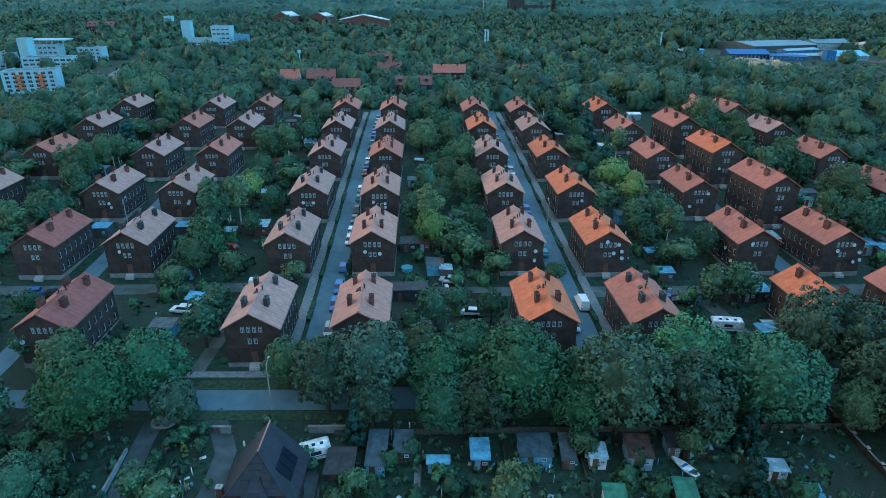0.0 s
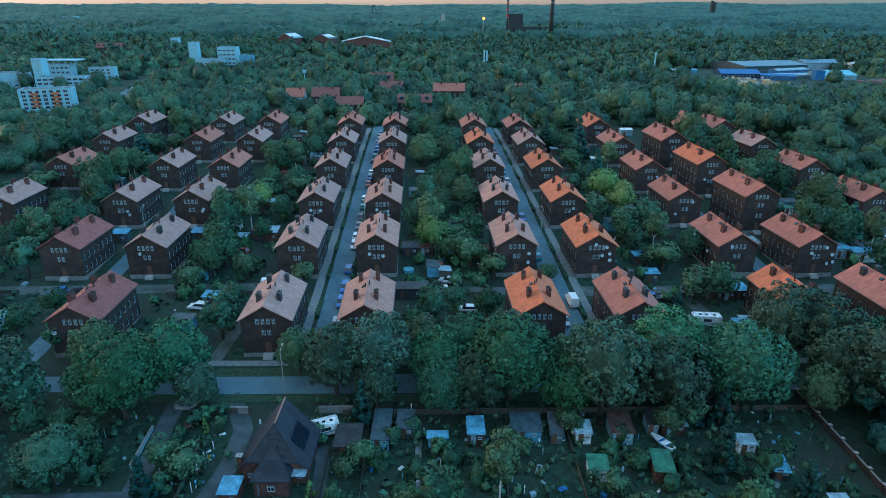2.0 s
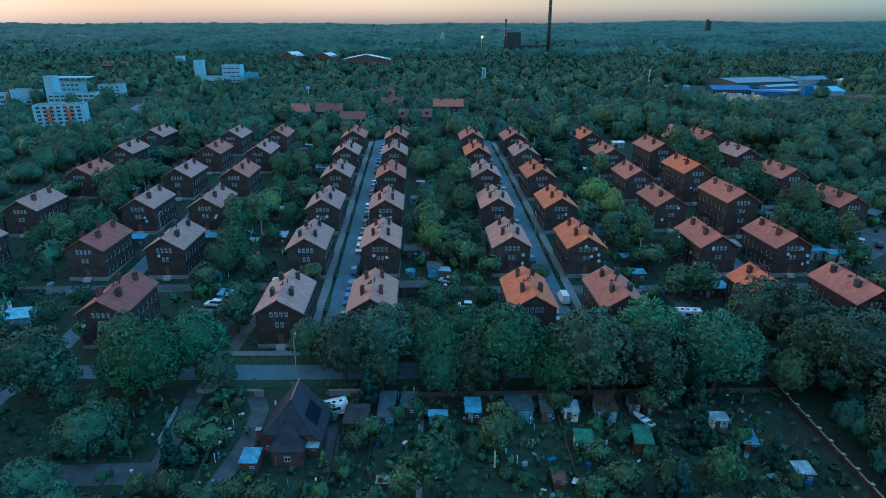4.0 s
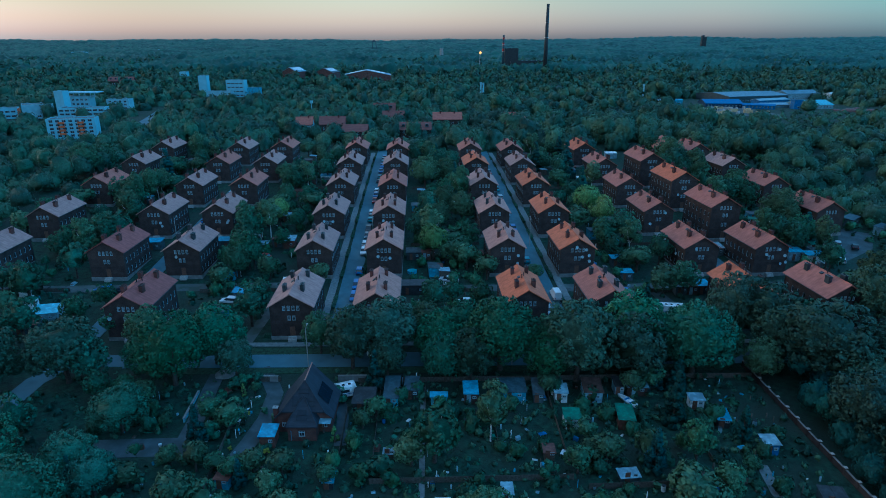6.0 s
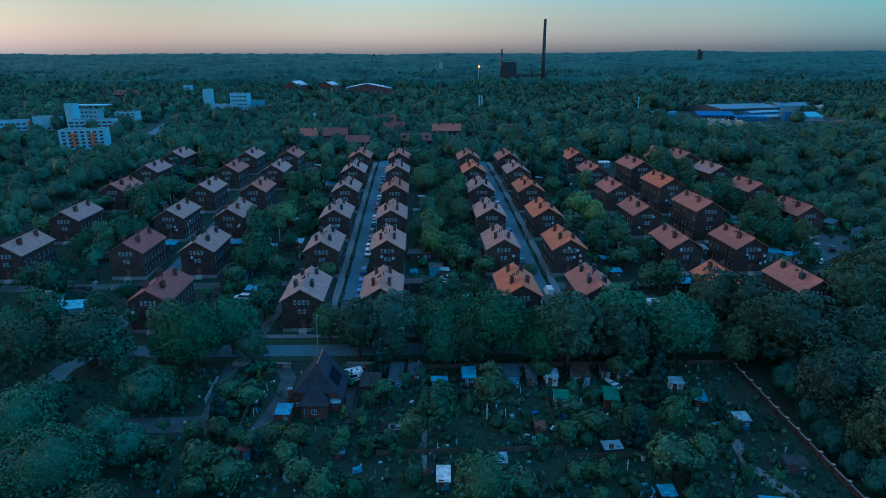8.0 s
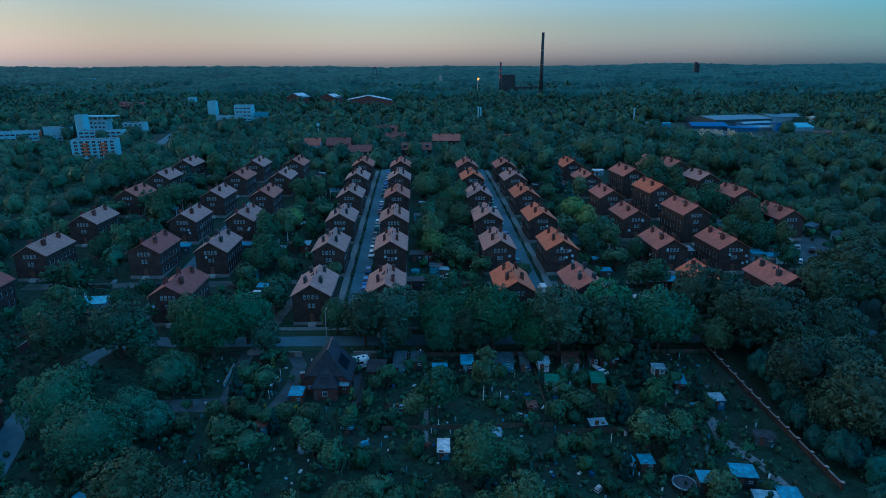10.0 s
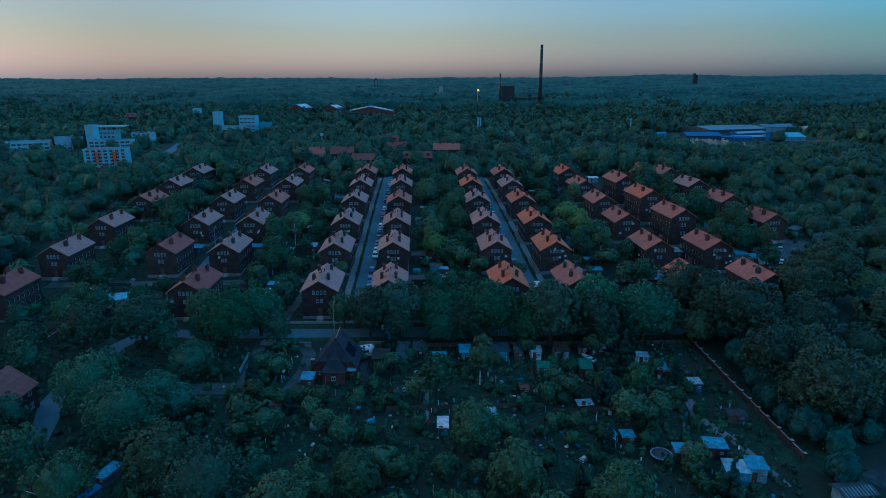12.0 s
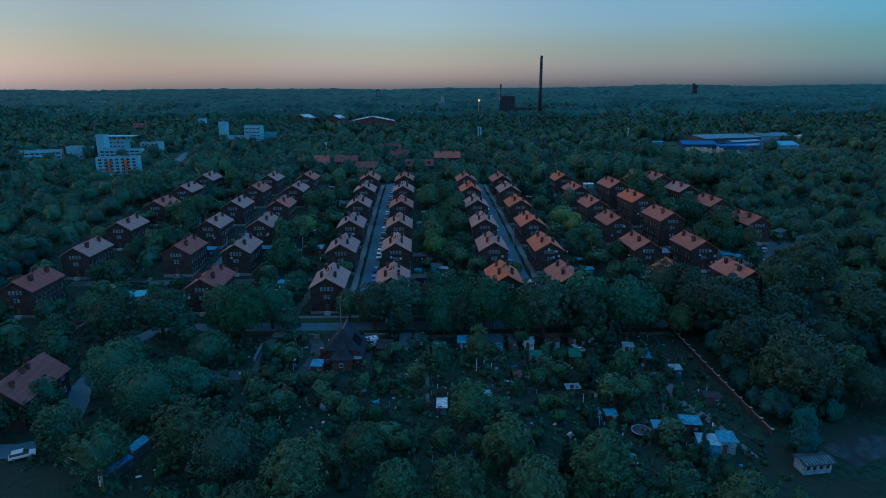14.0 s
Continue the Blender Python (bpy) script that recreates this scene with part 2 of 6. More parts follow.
M_BIRCH = material("birch_bark", (0.5, 0.48, 0.45), 0.9, vary=0.5, scale=3)
LEAF = {
    "chestnut": leaf_material("leaf_chestnut", (0.05, 0.136, 0.072)),
    "linden": leaf_material("leaf_linden", (0.072, 0.125, 0.064)),
    "maple": leaf_material("leaf_maple", (0.05, 0.112, 0.062)),
    "willow": leaf_material("leaf_willow", (0.075, 0.16, 0.095)),
    "lime": leaf_material("leaf_lime_green", (0.15, 0.235, 0.078)),
    "ash": leaf_material("leaf_ash", (0.05, 0.09, 0.058)),
    "gold": leaf_material("leaf_gold", (0.235, 0.24, 0.0395)),
    "fir": leaf_material("leaf_fir", (0.0203, 0.066, 0.058)),
    "wood": leaf_material("leaf_woodland", (0.067, 0.12, 0.07), 0.0, 0.0, 0.16, (0.036, 0.08, 0.052), 0.06),
    # far leaves lightened and blued in the colour itself, for distance haze
    "canopy": leaf_material("leaf_hazed_canopy", (0.056, 0.112, 0.082), 0.0, 0.0, 0.0, (0.026, 0.062, 0.05), 0.012),
    "hedge": leaf_material("leaf_hedge", (0.036, 0.078, 0.044)),
}
LEAF["canopy"].node_tree.nodes["Principled BSDF"].inputs["Specular IOR Level"].default_value = 0.08
M_TYRE = material("tyre_rubber", (0.02, 0.02, 0.02), 0.9)
M_RIM = material("alloy_rim", (0.4, 0.4, 0.42), 0.4, 0.8)
M_LAMP_GLASS = material("lamp_glass", (0.6, 0.6, 0.6), 0.2)
PAINT = {k: material("paint_" + k, c, 0.3, 0.1, vary=0.05) for k, c in {
    "white": (0.7, 0.7, 0.7), "silver": (0.4, 0.42, 0.44), "blue": (0.05, 0.14, 0.35), "black": (0.025, 0.025, 0.03), "red": (0.3, 0.03, 0.025), "grey": (0.16, 0.17, 0.18), "yellow": (0.6, 0.42, 0.03), "teal": (0.05, 0.25, 0.3)}.items()}
SHEET = {k: material("sheet_" + k, c, 0.6, 0.0, vary=0.3, scale=1.5, second=tuple(q * 0.65 for q in c), second_scale=0.8) for k, c in {
    "blue": (0.12, 0.3, 0.42), "pale": (0.27, 0.37, 0.42), "white": (0.7, 0.7, 0.69), "grey": (0.075, 0.092, 0.1), "dark": (0.04, 0.042, 0.045), "green": (0.05, 0.16, 0.1), "rust": (0.14, 0.062, 0.046), "brown": (0.08, 0.045, 0.035), "royal": (0.03, 0.13, 0.32), "navy": (0.02, 0.05, 0.1), "slate": (0.05, 0.075, 0.088), "steel": (0.15, 0.23, 0.28), "cyan": (0.2, 0.46, 0.55)}.items()}
M_WOOD = material("weathered_boards", (0.09, 0.075, 0.06), 0.9, vary=0.4, scale=3)
# pale and white walls, with the blue of the sky light mixed into their colour
M_RENDER = material("pale_render_skylit", (0.27, 0.4, 0.45), 0.9, vary=0.12, scale=0.3)
M_RENDER_W = material("white_panels_skylit", (0.27, 0.45, 0.52), 0.8, vary=0.08, scale=0.3)
M_STEEL = material("galvanised_steel", (0.35, 0.36, 0.37), 0.45, 0.7)
M_CONCRETE = material("concrete", (0.3, 0.29, 0.28), 0.9, vary=0.2, scale=0.4)
M_PANEL = material("solar_glass", (0.012, 0.017, 0.026), 0.12, vary=0.2)
M_TIMBER = material("sawn_timber", (0.5, 0.36, 0.2), 0.9, vary=0.3, scale=0.4)
M_ORANGE = material("orange_panels", (0.5, 0.13, 0.05), 0.8)


# ---- geometry helpers ----
class Geo:
    def __init__(self):
        self.v, self.f, self.m = [], [], []

    def face(self, pts, mi=0):
        k = len(self.v)
        self.v += [tuple(p) for p in pts]
        self.f.append(tuple(range(k, k + len(pts))))
        self.m.append(mi)

    def box(self, c, s, mi=0, rz=0.0, taper=1.0):
        k = len(self.v)
        co, si = math.cos(radians(rz)), math.sin(radians(rz))
        for dz, q in ((-0.5, 1.0), (0.5, taper)):
            for dx, dy in ((-0.5, -0.5), (0.5, -0.5), (0.5, 0.5), (-0.5, 0.5)):
                x, y = dx * s[0] * q, dy * s[1] * q
                self.v.append((c[0] + x * co - y * si, c[1] + x * si + y * co, c[2] + dz * s[2]))
        for q in ((0, 3, 2, 1), (4, 5, 6, 7), (0, 1, 5, 4), (1, 2, 6, 5), (2, 3, 7, 6), (3, 0, 4, 7)):
            self.f.append(tuple(k + i for i in q))
            self.m.append(mi)
        return self

    def prism(self, profile, axis, a, b, mi=0):
        """A convex or simple outline (pairs) pushed along an axis from a to b."""
        n, k = len(profile), len(self.v)
        for s in (a, b):
            for p, q in profile:
                self.v.append({"x": (s, p, q), "y": (p, s, q), "z": (p, q, s)}[axis])
        self.f.append(tuple(k + i for i in range(n)))
        self.f.append(tuple(k + n + i for i in reversed(range(n))))
        self.m += [mi, mi]
        for i in range(n):
            j = (i + 1) % n
            self.f.append((k + i, k + n + i, k + n + j, k + j))
            self.m.append(mi)
        return self

    def tube(self, p, q, r0, r1, n=8, mi=0, cap=True):
        p, q = Vector(p), Vector(q)
        d = (q - p).normalized()
        u = d.orthogonal().normalized()
        w = d.cross(u)
        k = len(self.v)
        for c, r in ((p, r0), (q, r1)):
            for i in range(n):
                a = 2 * math.pi * i / n
                self.v.append(tuple(c + r * (math.cos(a) * u + math.sin(a) * w)))
        for i in range(n):
            j = (i + 1) % n
            self.f.append((k + i, k + j, k + n + j, k + n + i))
            self.m.append(mi)
        if cap:
            self.f.append(tuple(k + i for i in reversed(range(n))))
            self.f.append(tuple(k + n + i for i in range(n)))
            self.m += [mi, mi]
        return self

    def mesh(self, name, mats, smooth=False):
        me = bpy.data.meshes.new(name)
        me.from_pydata(self.v, [], self.f)
        for m in mats:
            me.materials.append(m)
        if len(mats) > 1:
            me.polygons.foreach_set("material_index", self.m)
        bm = bmesh.new()
        bm.from_mesh(me)
        bmesh.ops.recalc_face_normals(bm, faces=bm.faces)
        bm.to_mesh(me)
        bm.free()
        if smooth:
            me.polygons.foreach_set("use_smooth", [True] * len(me.polygons))
        return me


def part(name, geo, mats, parent, label="", at=None, smooth=False):
    """One mesh object under a thing; geo may be a Geo or a mesh."""
    mats = mats if isinstance(mats, (list, tuple)) else [mats]
    ob = new(name, geo.mesh(name, mats, smooth) if isinstance(geo, Geo) else geo)
    ob.parent = parent
    if at is not None:
        ob.matrix_basis = at
    return tagged(ob, label) if label else ob


def thing(name, m, label, category, group=""):
    ob = new(name)
    ob.empty_display_size = 0.3
    ob.matrix_basis = m
    return tagged(ob, label, category, group)


def structure(name, geo, mats, label, smooth=False):
    mats = mats if isinstance(mats, (list, tuple)) else [mats]
    return tagged(new(name, geo.mesh(name, mats, smooth) if isinstance(geo, Geo) else geo), label, "", "", "structure")


def place(x, y, rz=0.0, s=1.0, dz=0.0):
    return pose(x, y, gz(x, y) + dz, 0, 0, rz) @ Matrix.Diagonal((s, s, s, 1))


# ---- ground ----
def build_ground():
    ys = np.concatenate([np.arange(-160, 330, 5.0), np.arange(330, 1000, 20.0), np.geomspace(1000, 4900, 40)])
    us = np.linspace(-1, 1, 71)
    v = []
    for y in ys:
        half = 260 + 0.95 * max(0, y)
        x = us * half
        z = ground_z(x, np.full_like(x, y))
        v.append(np.stack([x, np.full_like(x, y), z], 1))
    v = np.concatenate(v)
    n = len(us)
    f = [(r * n + i, r * n + i + 1, (r + 1) * n + i + 1, (r + 1) * n + i) for r in range(len(ys) - 1) for i in range(n - 1)]
    me = bpy.data.meshes.new("ground")
    me.from_pydata(v.tolist(), [], f)
    me.materials.append(M_GROUND)
    me.polygons.foreach_set("use_smooth", [True] * len(f))
    tagged(new("ground", me), "rough grass and bare earth rising gently to woods", "", "", "structure")


build_ground()


def ribbon(name, pts, width, mat, label, lift=0.06, thick=0.25, step=4.0):
    """A road, path or strip along a line, lying on the land as a slab."""
    p = [Vector(q) for q in pts]
    line = []
    for a, b in zip(p, p[1:]):
        n = max(1, int((b - a).length / step))
        line += [a.lerp(b, i / n) for i in range(n)]
    line.append(p[-1])
    g = Geo()
    k = 0
    for i, q in enumerate(line):
        d = (line[min(i + 1, len(line) - 1)] - line[max(i - 1, 0)]).normalized()
        s = Vector((-d.y, d.x)) * width / 2
        for r, z in ((s, lift), (-s, lift), (-s, lift - thick), (s, lift - thick)):
            e = q + r
            g.v.append((e.x, e.y, gz(e.x, e.y) + z))
        if i:
            a, b = 4 * (i - 1), 4 * i
            for u, w in ((0, 1), (1, 2), (2, 3), (3, 0)):
                g.f.append((a + u, a + w, b + w, b + u))
                g.m.append(0)
    return structure(name, g, mat, label)


# ---- the colony's grid: house columns run north, rows about 28.7 m apart ----
ROWS_Y = [95.5, 125.9, 153.9, 182.6, 211.5, 239.3]
COLUMN = {"X": (-118.8, -0.031), "Y": (-87.0, -0.018), "Z": (-67.6, -0.024), "A": (-32.7, -0.037), "B": (-14.5, -0.037), "C": (18.3, -0.045), "D": (36.8, -0.05), "E": (70.0, -0.06), "F": (89.0, -0.083), "G": (125.2, -0.105)}


ROW_Y = {"A": (94.6, 125.3, 153.3, 183.0, 211.9, 240.5), "B": (95.3, 126.2, 152.8, 182.0, 211.6, 238.3), "C": (96.6, 126.8, 154.4, 183.3, 211.6, 237.8), "D": (96.7, 126.4, 154.5, 183.1, 210.6, 236.8), "E": (98.6, 127.1, 156.0, 182.0, 209.8, 238.6),
         "F": (99.0, 127.0, 152.3, 179.6, 206.8, 236.0), "G": (96.0, 126.0, 155.7, 182.9, 210.0, 237.0), "X": (92.3, 122.3, 151.4, 183.5, 213.0, 242.0), "Y": (94.0, 124.2, 153.5, 182.8, 213.0, 240.4), "Z": (94.1, 125.2, 154.3, 183.1, 213.4, 242.6)}


def col_x(c, y):
    return COLUMN[c][0] + COLUMN[c][1] * (y - 95)


def along(c, off, y0, y1):
    return [(col_x(c, y0) + off, y0), (col_x(c, y1) + off, y1)]


ribbon("road_main", [(-64, 78.2), (-40, 78.4), (70, 80.2), (240, 84)], 5.4, M_ASPHALT_SKYLIT, "grey asphalt road past the first row of houses")
ribbon("road_bend", [(-63.5, 78.25), (-71, 78.3), (-76, 75.8), (-78.4, 71), (-78.8, 63), (-80, 54), (-79.5, 47), (-76.6, 41), (-73.9, 32), (-74.6, 27), (-79, 24.6), (-90, 24), (-160, 22)], 4.4, M_ASPHALT_SKYLIT, "grey asphalt lane bending round a house", 0.075)
ribbon("street_west", along("A", 9.6, 84, 285), 4.9, M_ASPHALT_SKYLIT, "straight asphalt street between rows of brick houses", 0.09)
ribbon("street_east", along("C", 8.6, 84, 285), 4.9, M_ASPHALT_SKYLIT, "straight asphalt street between rows of brick houses", 0.09)
ribbon("street_far_west", along("Z", -9.6, 84, 262), 4.2, M_ASPHALT_SKYLIT, "narrow asphalt street between brick houses", 0.09)
ribbon("street_far_east", along("F", -9.4, 108, 262), 4.2, M_ASPHALT_SKYLIT, "narrow asphalt street between brick houses", 0.09)
ribbon("pavement_main", [(-60, 84.4), (70, 86.2)], 1.6, M_PAVE, "pale concrete pavement along the road", 0.1)
ribbon("pavement_west", along("A", 5.3, 86, 262), 1.9, M_PAVE, "pale concrete pavement along the street", 0.12)
ribbon("pavement_east", along("D", -5.3, 86, 262), 1.9, M_PAVE, "pale concrete pavement along the street", 0.12)
ribbon("lane_cross_west", [(-120, 111), (-79, 112.2), (-40, 113.6), (-38, 113.6)], 4.0, M_DIRT, "beaten earth lane across the rows", 0.05)
ribbon("lane_cross_middle", [(-20, 112), (24, 112.6)], 3.6, M_DIRT, "beaten earth lane across the rows", 0.05)
ribbon("lane_cross_east", [(30, 112.4), (78, 113.4), (140, 116)], 4.2, M_DIRT, "beaten earth lane across the rows", 0.05)
ribbon("lane_diagonal", [(53, 113), (57, 97), (58.5, 84)], 3.2, M_DIRT, "beaten earth lane to the road", 0.055)
ribbon("parking_lot", [(112, 133), (124, 141), (131, 152)], 9, M_DRIVE, "asphalt parking lot at the edge of the settlement", 0.05)
ribbon("yard_paved", [(71.5, 22), (79, 25.5), (92, 26)], 6.5, M_YARD, "dark paved yard beside a low house", 0.05)
ribbon("path_yard", [(-42.3, 84), (-41.5, 95), (-40, 111)], 2.6, M_DIRT, "beaten earth path beside a house", 0.055)
ribbon("drive_lot", [(-60, 51.6), (-41.4, 52.4)], 4.4, M_DRIVE, "paved yard beside gardens", 0.05)
ribbon("path_side", [(-19.0, 66), (-17.4, 60), (-16.8, 52.5)], 2.0, M_DRIVE, "narrow paved path beside a house", 0.065)
ribbon("drive", [(-44.2, 75.4), (-43.7, 67.8), (-43.0, 62), (-42.7, 54.5)], 2.9, M_DRIVE, "paved drive between gardens", 0.06)

ribbon("path_house", [(-36, 75.6), (-32.9, 70.6), (-31.1, 67.0), (-30.8, 59.8), (-31.9, 53.4), (-33.8, 46)], 3.0, M_DRIVE, "narrow paved path beside a house", 0.065)
ribbon("path_allotment", [(50.2, 48), (49.6, 42), (53.6, 34), (56.5, 22)], 1.8, M_PAVE, "narrow paved path between allotments", 0.06)
ribbon("path_plots", [(-3.6, 69), (-3.0, 40)], 0.9, M_PAVE, "narrow concrete garden path", 0.06)


# ---- brick houses ----
def wall_face(g, place_pt, xs, top, holes, depth=0.16, mi=0, rev=0):
    """A wall with real openings: upright strips between all opening edges. place_pt(x, z, d) maps to 3D; holes: (x0, x1, z0, z1)."""
    cuts = sorted({round(v, 4) for v in xs + [h[0] for h in holes] + [h[1] for h in holes]})
    for a, b in zip(cuts, cuts[1:]):
        m = (a + b) / 2
        mine = sorted((h for h in holes if h[0] < m < h[1]), key=lambda h: h[2])
        z = 0.0
        for h in mine:
            g.face([place_pt(a, z, 0), place_pt(b, z, 0), place_pt(b, h[2], 0), place_pt(a, h[2], 0)], mi)
            z = h[3]
        g.face([place_pt(a, z, 0), place_pt(b, z, 0), place_pt(b, top(b), 0), place_pt(a, top(a), 0)], mi)
    for x0, x1, z0, z1 in holes:
        c = [(x0, z0), (x1, z0), (x1, z1), (x0, z1)]
        for i in range(4):
            p, q = c[i], c[(i + 1) % 4]
            g.face([place_pt(*p, 0), place_pt(*q, 0), place_pt(*q, depth), place_pt(*p, depth)], rev)
        g.face([place_pt(*p, depth) for p in c], rev)


_window = {}


def window_mesh(w, h, bars=True):
    """A white casement: frame, mullion and transom standing proud of the set-back glass, all one piece."""
    t = 0.1 if bars else 0.07
    if (w, h, bars) not in _window:
        xs = [-w / 2, -w / 2 + t, -t * 0.3, t * 0.3, w / 2 - t, w / 2] if bars else [-w / 2, -w / 2 + t, w / 2 - t, w / 2]
        zs = [-h / 2, -h / 2 + t, h * 0.17, h * 0.17 + t * 0.6, h / 2 - t, h / 2] if bars else [-h / 2, -h / 2 + t, h / 2 - t, h / 2]
        n = len(xs) - 1
        bm = bmesh.new()
        f = [[bm.verts.new((x, -0.05, z)) for z in zs] for x in xs]
        for i in range(n):
            for j in range(n):
                c = (f[i][j], f[i + 1][j], f[i + 1][j + 1], f[i][j + 1])
                if i % 2 == 0 or j % 2 == 0:
                    bm.faces.new(c)
                else:
                    d = [bm.verts.new((v.co.x, 0.02, v.co.z)) for v in c]
                    bm.faces.new(d).material_index = 1
                    for k in range(4):
                        bm.faces.new((c[k], c[(k + 1) % 4], d[(k + 1) % 4], d[k]))
        e = [f[0][0], f[n][0], f[n][n], f[0][n]]
        me = bpy.data.meshes.new("window")
        bmesh.ops.recalc_face_normals(bm, faces=bm.faces)
        bm.to_mesh(me)
        bm.free()
        me.materials.append(M_FRAME)
        me.materials.append(M_GLASS)
        _window[w, h, bars] = me
    return _window[w, h, bars]


def put_window(w, h, at, parent, bars=True):
    return part("window", window_mesh(round(w, 2), round(h, 2), bars), [], parent, at=at)


def chimney_geo(tall, wide):
    g = Geo()
    g.box((0, 0, tall / 2 - 0.8), (0.74, wide, tall + 1.6))
    g.box((0, 0, tall + 0.06), (0.9, wide + 0.16, 0.14), 1)
    n = max(1, int(wide / 0.45))
    for i in range(n):
        g.box((0, (i + 0.5) * wide / n - wide / 2, tall + 0.22), (0.24, 0.24, 0.2), 1, taper=0.8)
    return g


HOUSES = {}


def brick_house(colour, storeys=2, stack="brick", length=15.0, face=1, width=9.1):
    eave = 7.45 if storeys == 2 else 10.3
    rise = 2.75
    words = ("two" if storeys == 2 else "three") + "-storey dark brick house with a " + ROOF_WORDS[colour]
    home = thing("brick_house", Matrix.Identity(4), words, "house", "workers' houses")
    L, W = length / 2, width / 2
    long_holes, gable_holes = [], []
    levels = [1.1, 4.0] if storeys == 2 else [1.1, 4.0, 6.9]
    for z in levels:
        for i in range(7):
            y = -L + 1.3 + i * (length - 2.6) / 6
            long_holes.append((y - 0.42, y + 0.42, z, z + 1.45))
    for z in levels[1:]:
        for x in (-0.5, 0.5):
            gable_holes.append((x - 0.33, x + 0.33, z + 0.15, z + 1.3))
    for x in (-1.5, -0.5, 0.5, 1.5):
        gable_holes.append((x - 0.31, x + 0.31, eave - 1.0, eave + 0.15))
    door = (-0.6, 0.6, 0.5, 2.7)
    slope = rise / W
    g = Geo()
    gable_top = lambda x: eave + rise - slope * abs(x)  # noqa: E731
    for s in (-1, 1):
        wall_face(g, lambda x, z, d, s=s: (x, s * (L - d), z), [-W, 0.0, W], gable_top, gable_holes + [door] if s < 0 else [])
        wall_face(g, lambda y, z, d, s=s: (s * (W - d), y, z), [-L, L], lambda y: eave, long_holes)
    for s in (-1, 1):
        g.box((0, s * (L + 0.03), 3.45), (width + 0.1, 0.08, 0.22))
        g.box((s * (W + 0.03), 0, 3.45), (0.08, length, 0.22))
    part("wall", g, M_BRICK, home)
    g = Geo()
    for s in (-1, 1):
        g.box((0, s * (L + 0.06), -0.6), (width + 0.24, 0.14, 2.2))
        g.box((s * (W + 0.06), 0, -0.6), (0.14, length - 0.02, 2.2))
    part("plinth", g, M_PLINTH, home, "pale rendered plinth")
    o = 0.5
    ex, ez = W + o, eave - slope * o
    top = eave + rise + 0.05
    g = Geo()
    for s in (-1, 1):
        g.prism([(0, top), (s * ex, ez + 0.05), (s * ex, ez + 0.25), (0, top + 0.22)], "y", -L - o, L + o)
    g.tube((0, -L - o, top + 0.2), (0, L + o, top + 0.2), 0.14, 0.14, 6)
    part("roof", g, ROOF[colour], home)
    for s in (-1, 1):
        g = Geo()
        g.tube((s * (ex + 0.07), -L - o, ez + 0.1), (s * (ex + 0.07), L + o, ez + 0.1), 0.08, 0.08, 6)
        g.tube((s * (W + 0.1), L - 0.3, ez), (s * (W + 0.1), L - 0.3, 0.2), 0.05, 0.05, 5)
        part("gutter", g, M_TIN, home, "zinc gutter")
    for x0, x1, z0, z1 in gable_holes:
        put_window(x1 - x0, z1 - z0, pose((x0 + x1) / 2, -L + 0.1, (z0 + z1) / 2), home)
    back = []
    for y0, y1, z0, z1 in long_holes:
        put_window(y1 - y0, z1 - z0, pose(face * (W - 0.1), (y0 + y1) / 2, (z0 + z1) / 2, 0, 0, 90 * face), home, False)
        back.append(((y0 + y1) / 2, (z0 + z1) / 2, y1 - y0, z1 - z0))
    g = Geo()
    for y, z, w, h in back:
        g.box((-face * (W - 0.12), y, z), (0.06, w - 0.02, h - 0.02))
    tagged(part("rear_glazing", g, M_GLASS, home), kind="stuff")
    g = Geo()
    g.box((0, -L + 0.1, 1.6), (1.1, 0.07, 2.1))
    part("door", g, M_DOOR, home, "brown panelled door")
    g = Geo()
    for i in range(3):
        g.box((0, -L - 0.35 - 0.3 * i, 0.42 - 0.17 * i - 0.2), (1.8, 0.6, 0.17 + 0.4))
    part("steps", g, M_STONE, home, "pale stone steps")
    mat = [M_CHIMNEY, M_SOOT] if stack == "brick" else [M_TIN, M_TIN]
    spots = [(-1.9, -L * 0.42, 1.45), (1.9, -L * 0.4, 1.45), (-1.7, L * 0.6, 1.2), (1.7, L * 0.66, 1.1)]
    for x, y, w in spots:
        z = top - slope * abs(x)
        part("chimney", chimney_geo(1.6, w), mat, home, at=pose(x, y, z))
    for x, y in ((0.35, 0.8), (-0.3, -0.4)):
        part("vent_pipe", Geo().tube((0, 0, -0.2), (0, 0, 0.9), 0.1, 0.1, 6).tube((0, 0, 0.9), (0, 0, 1.1), 0.18, 0.12, 6), M_TYRE, home, "black vent pipe", at=pose(x, y, top - slope * abs(x)))
    g = Geo()
    g.box((0, 0, 0.1), (0.7, 0.9, 0.16)).box((0, 0, 0.2), (0.6, 0.8, 0.06))
    part("roof_hatch", g, M_TIN, home, "zinc roof hatch", at=pose(-0.8, 0.6, top - slope * 0.8 + 0.2, 0, -math.degrees(math.atan(slope)), 0))
    return home


def put_house(x, y, rz, colour, storeys=2, stack="brick", length=15.0):
    face = 1 if x < 0 else -1
    key = (colour, storeys, stack, length, face)
    m = place(x, y, rz)
    if key not in HOUSES:
        HOUSES[key] = brick_house(colour, storeys, stack, length, face)
        HOUSES[key].matrix_basis = m
        return HOUSES[key]
    return copy_thing(HOUSES[key], m)


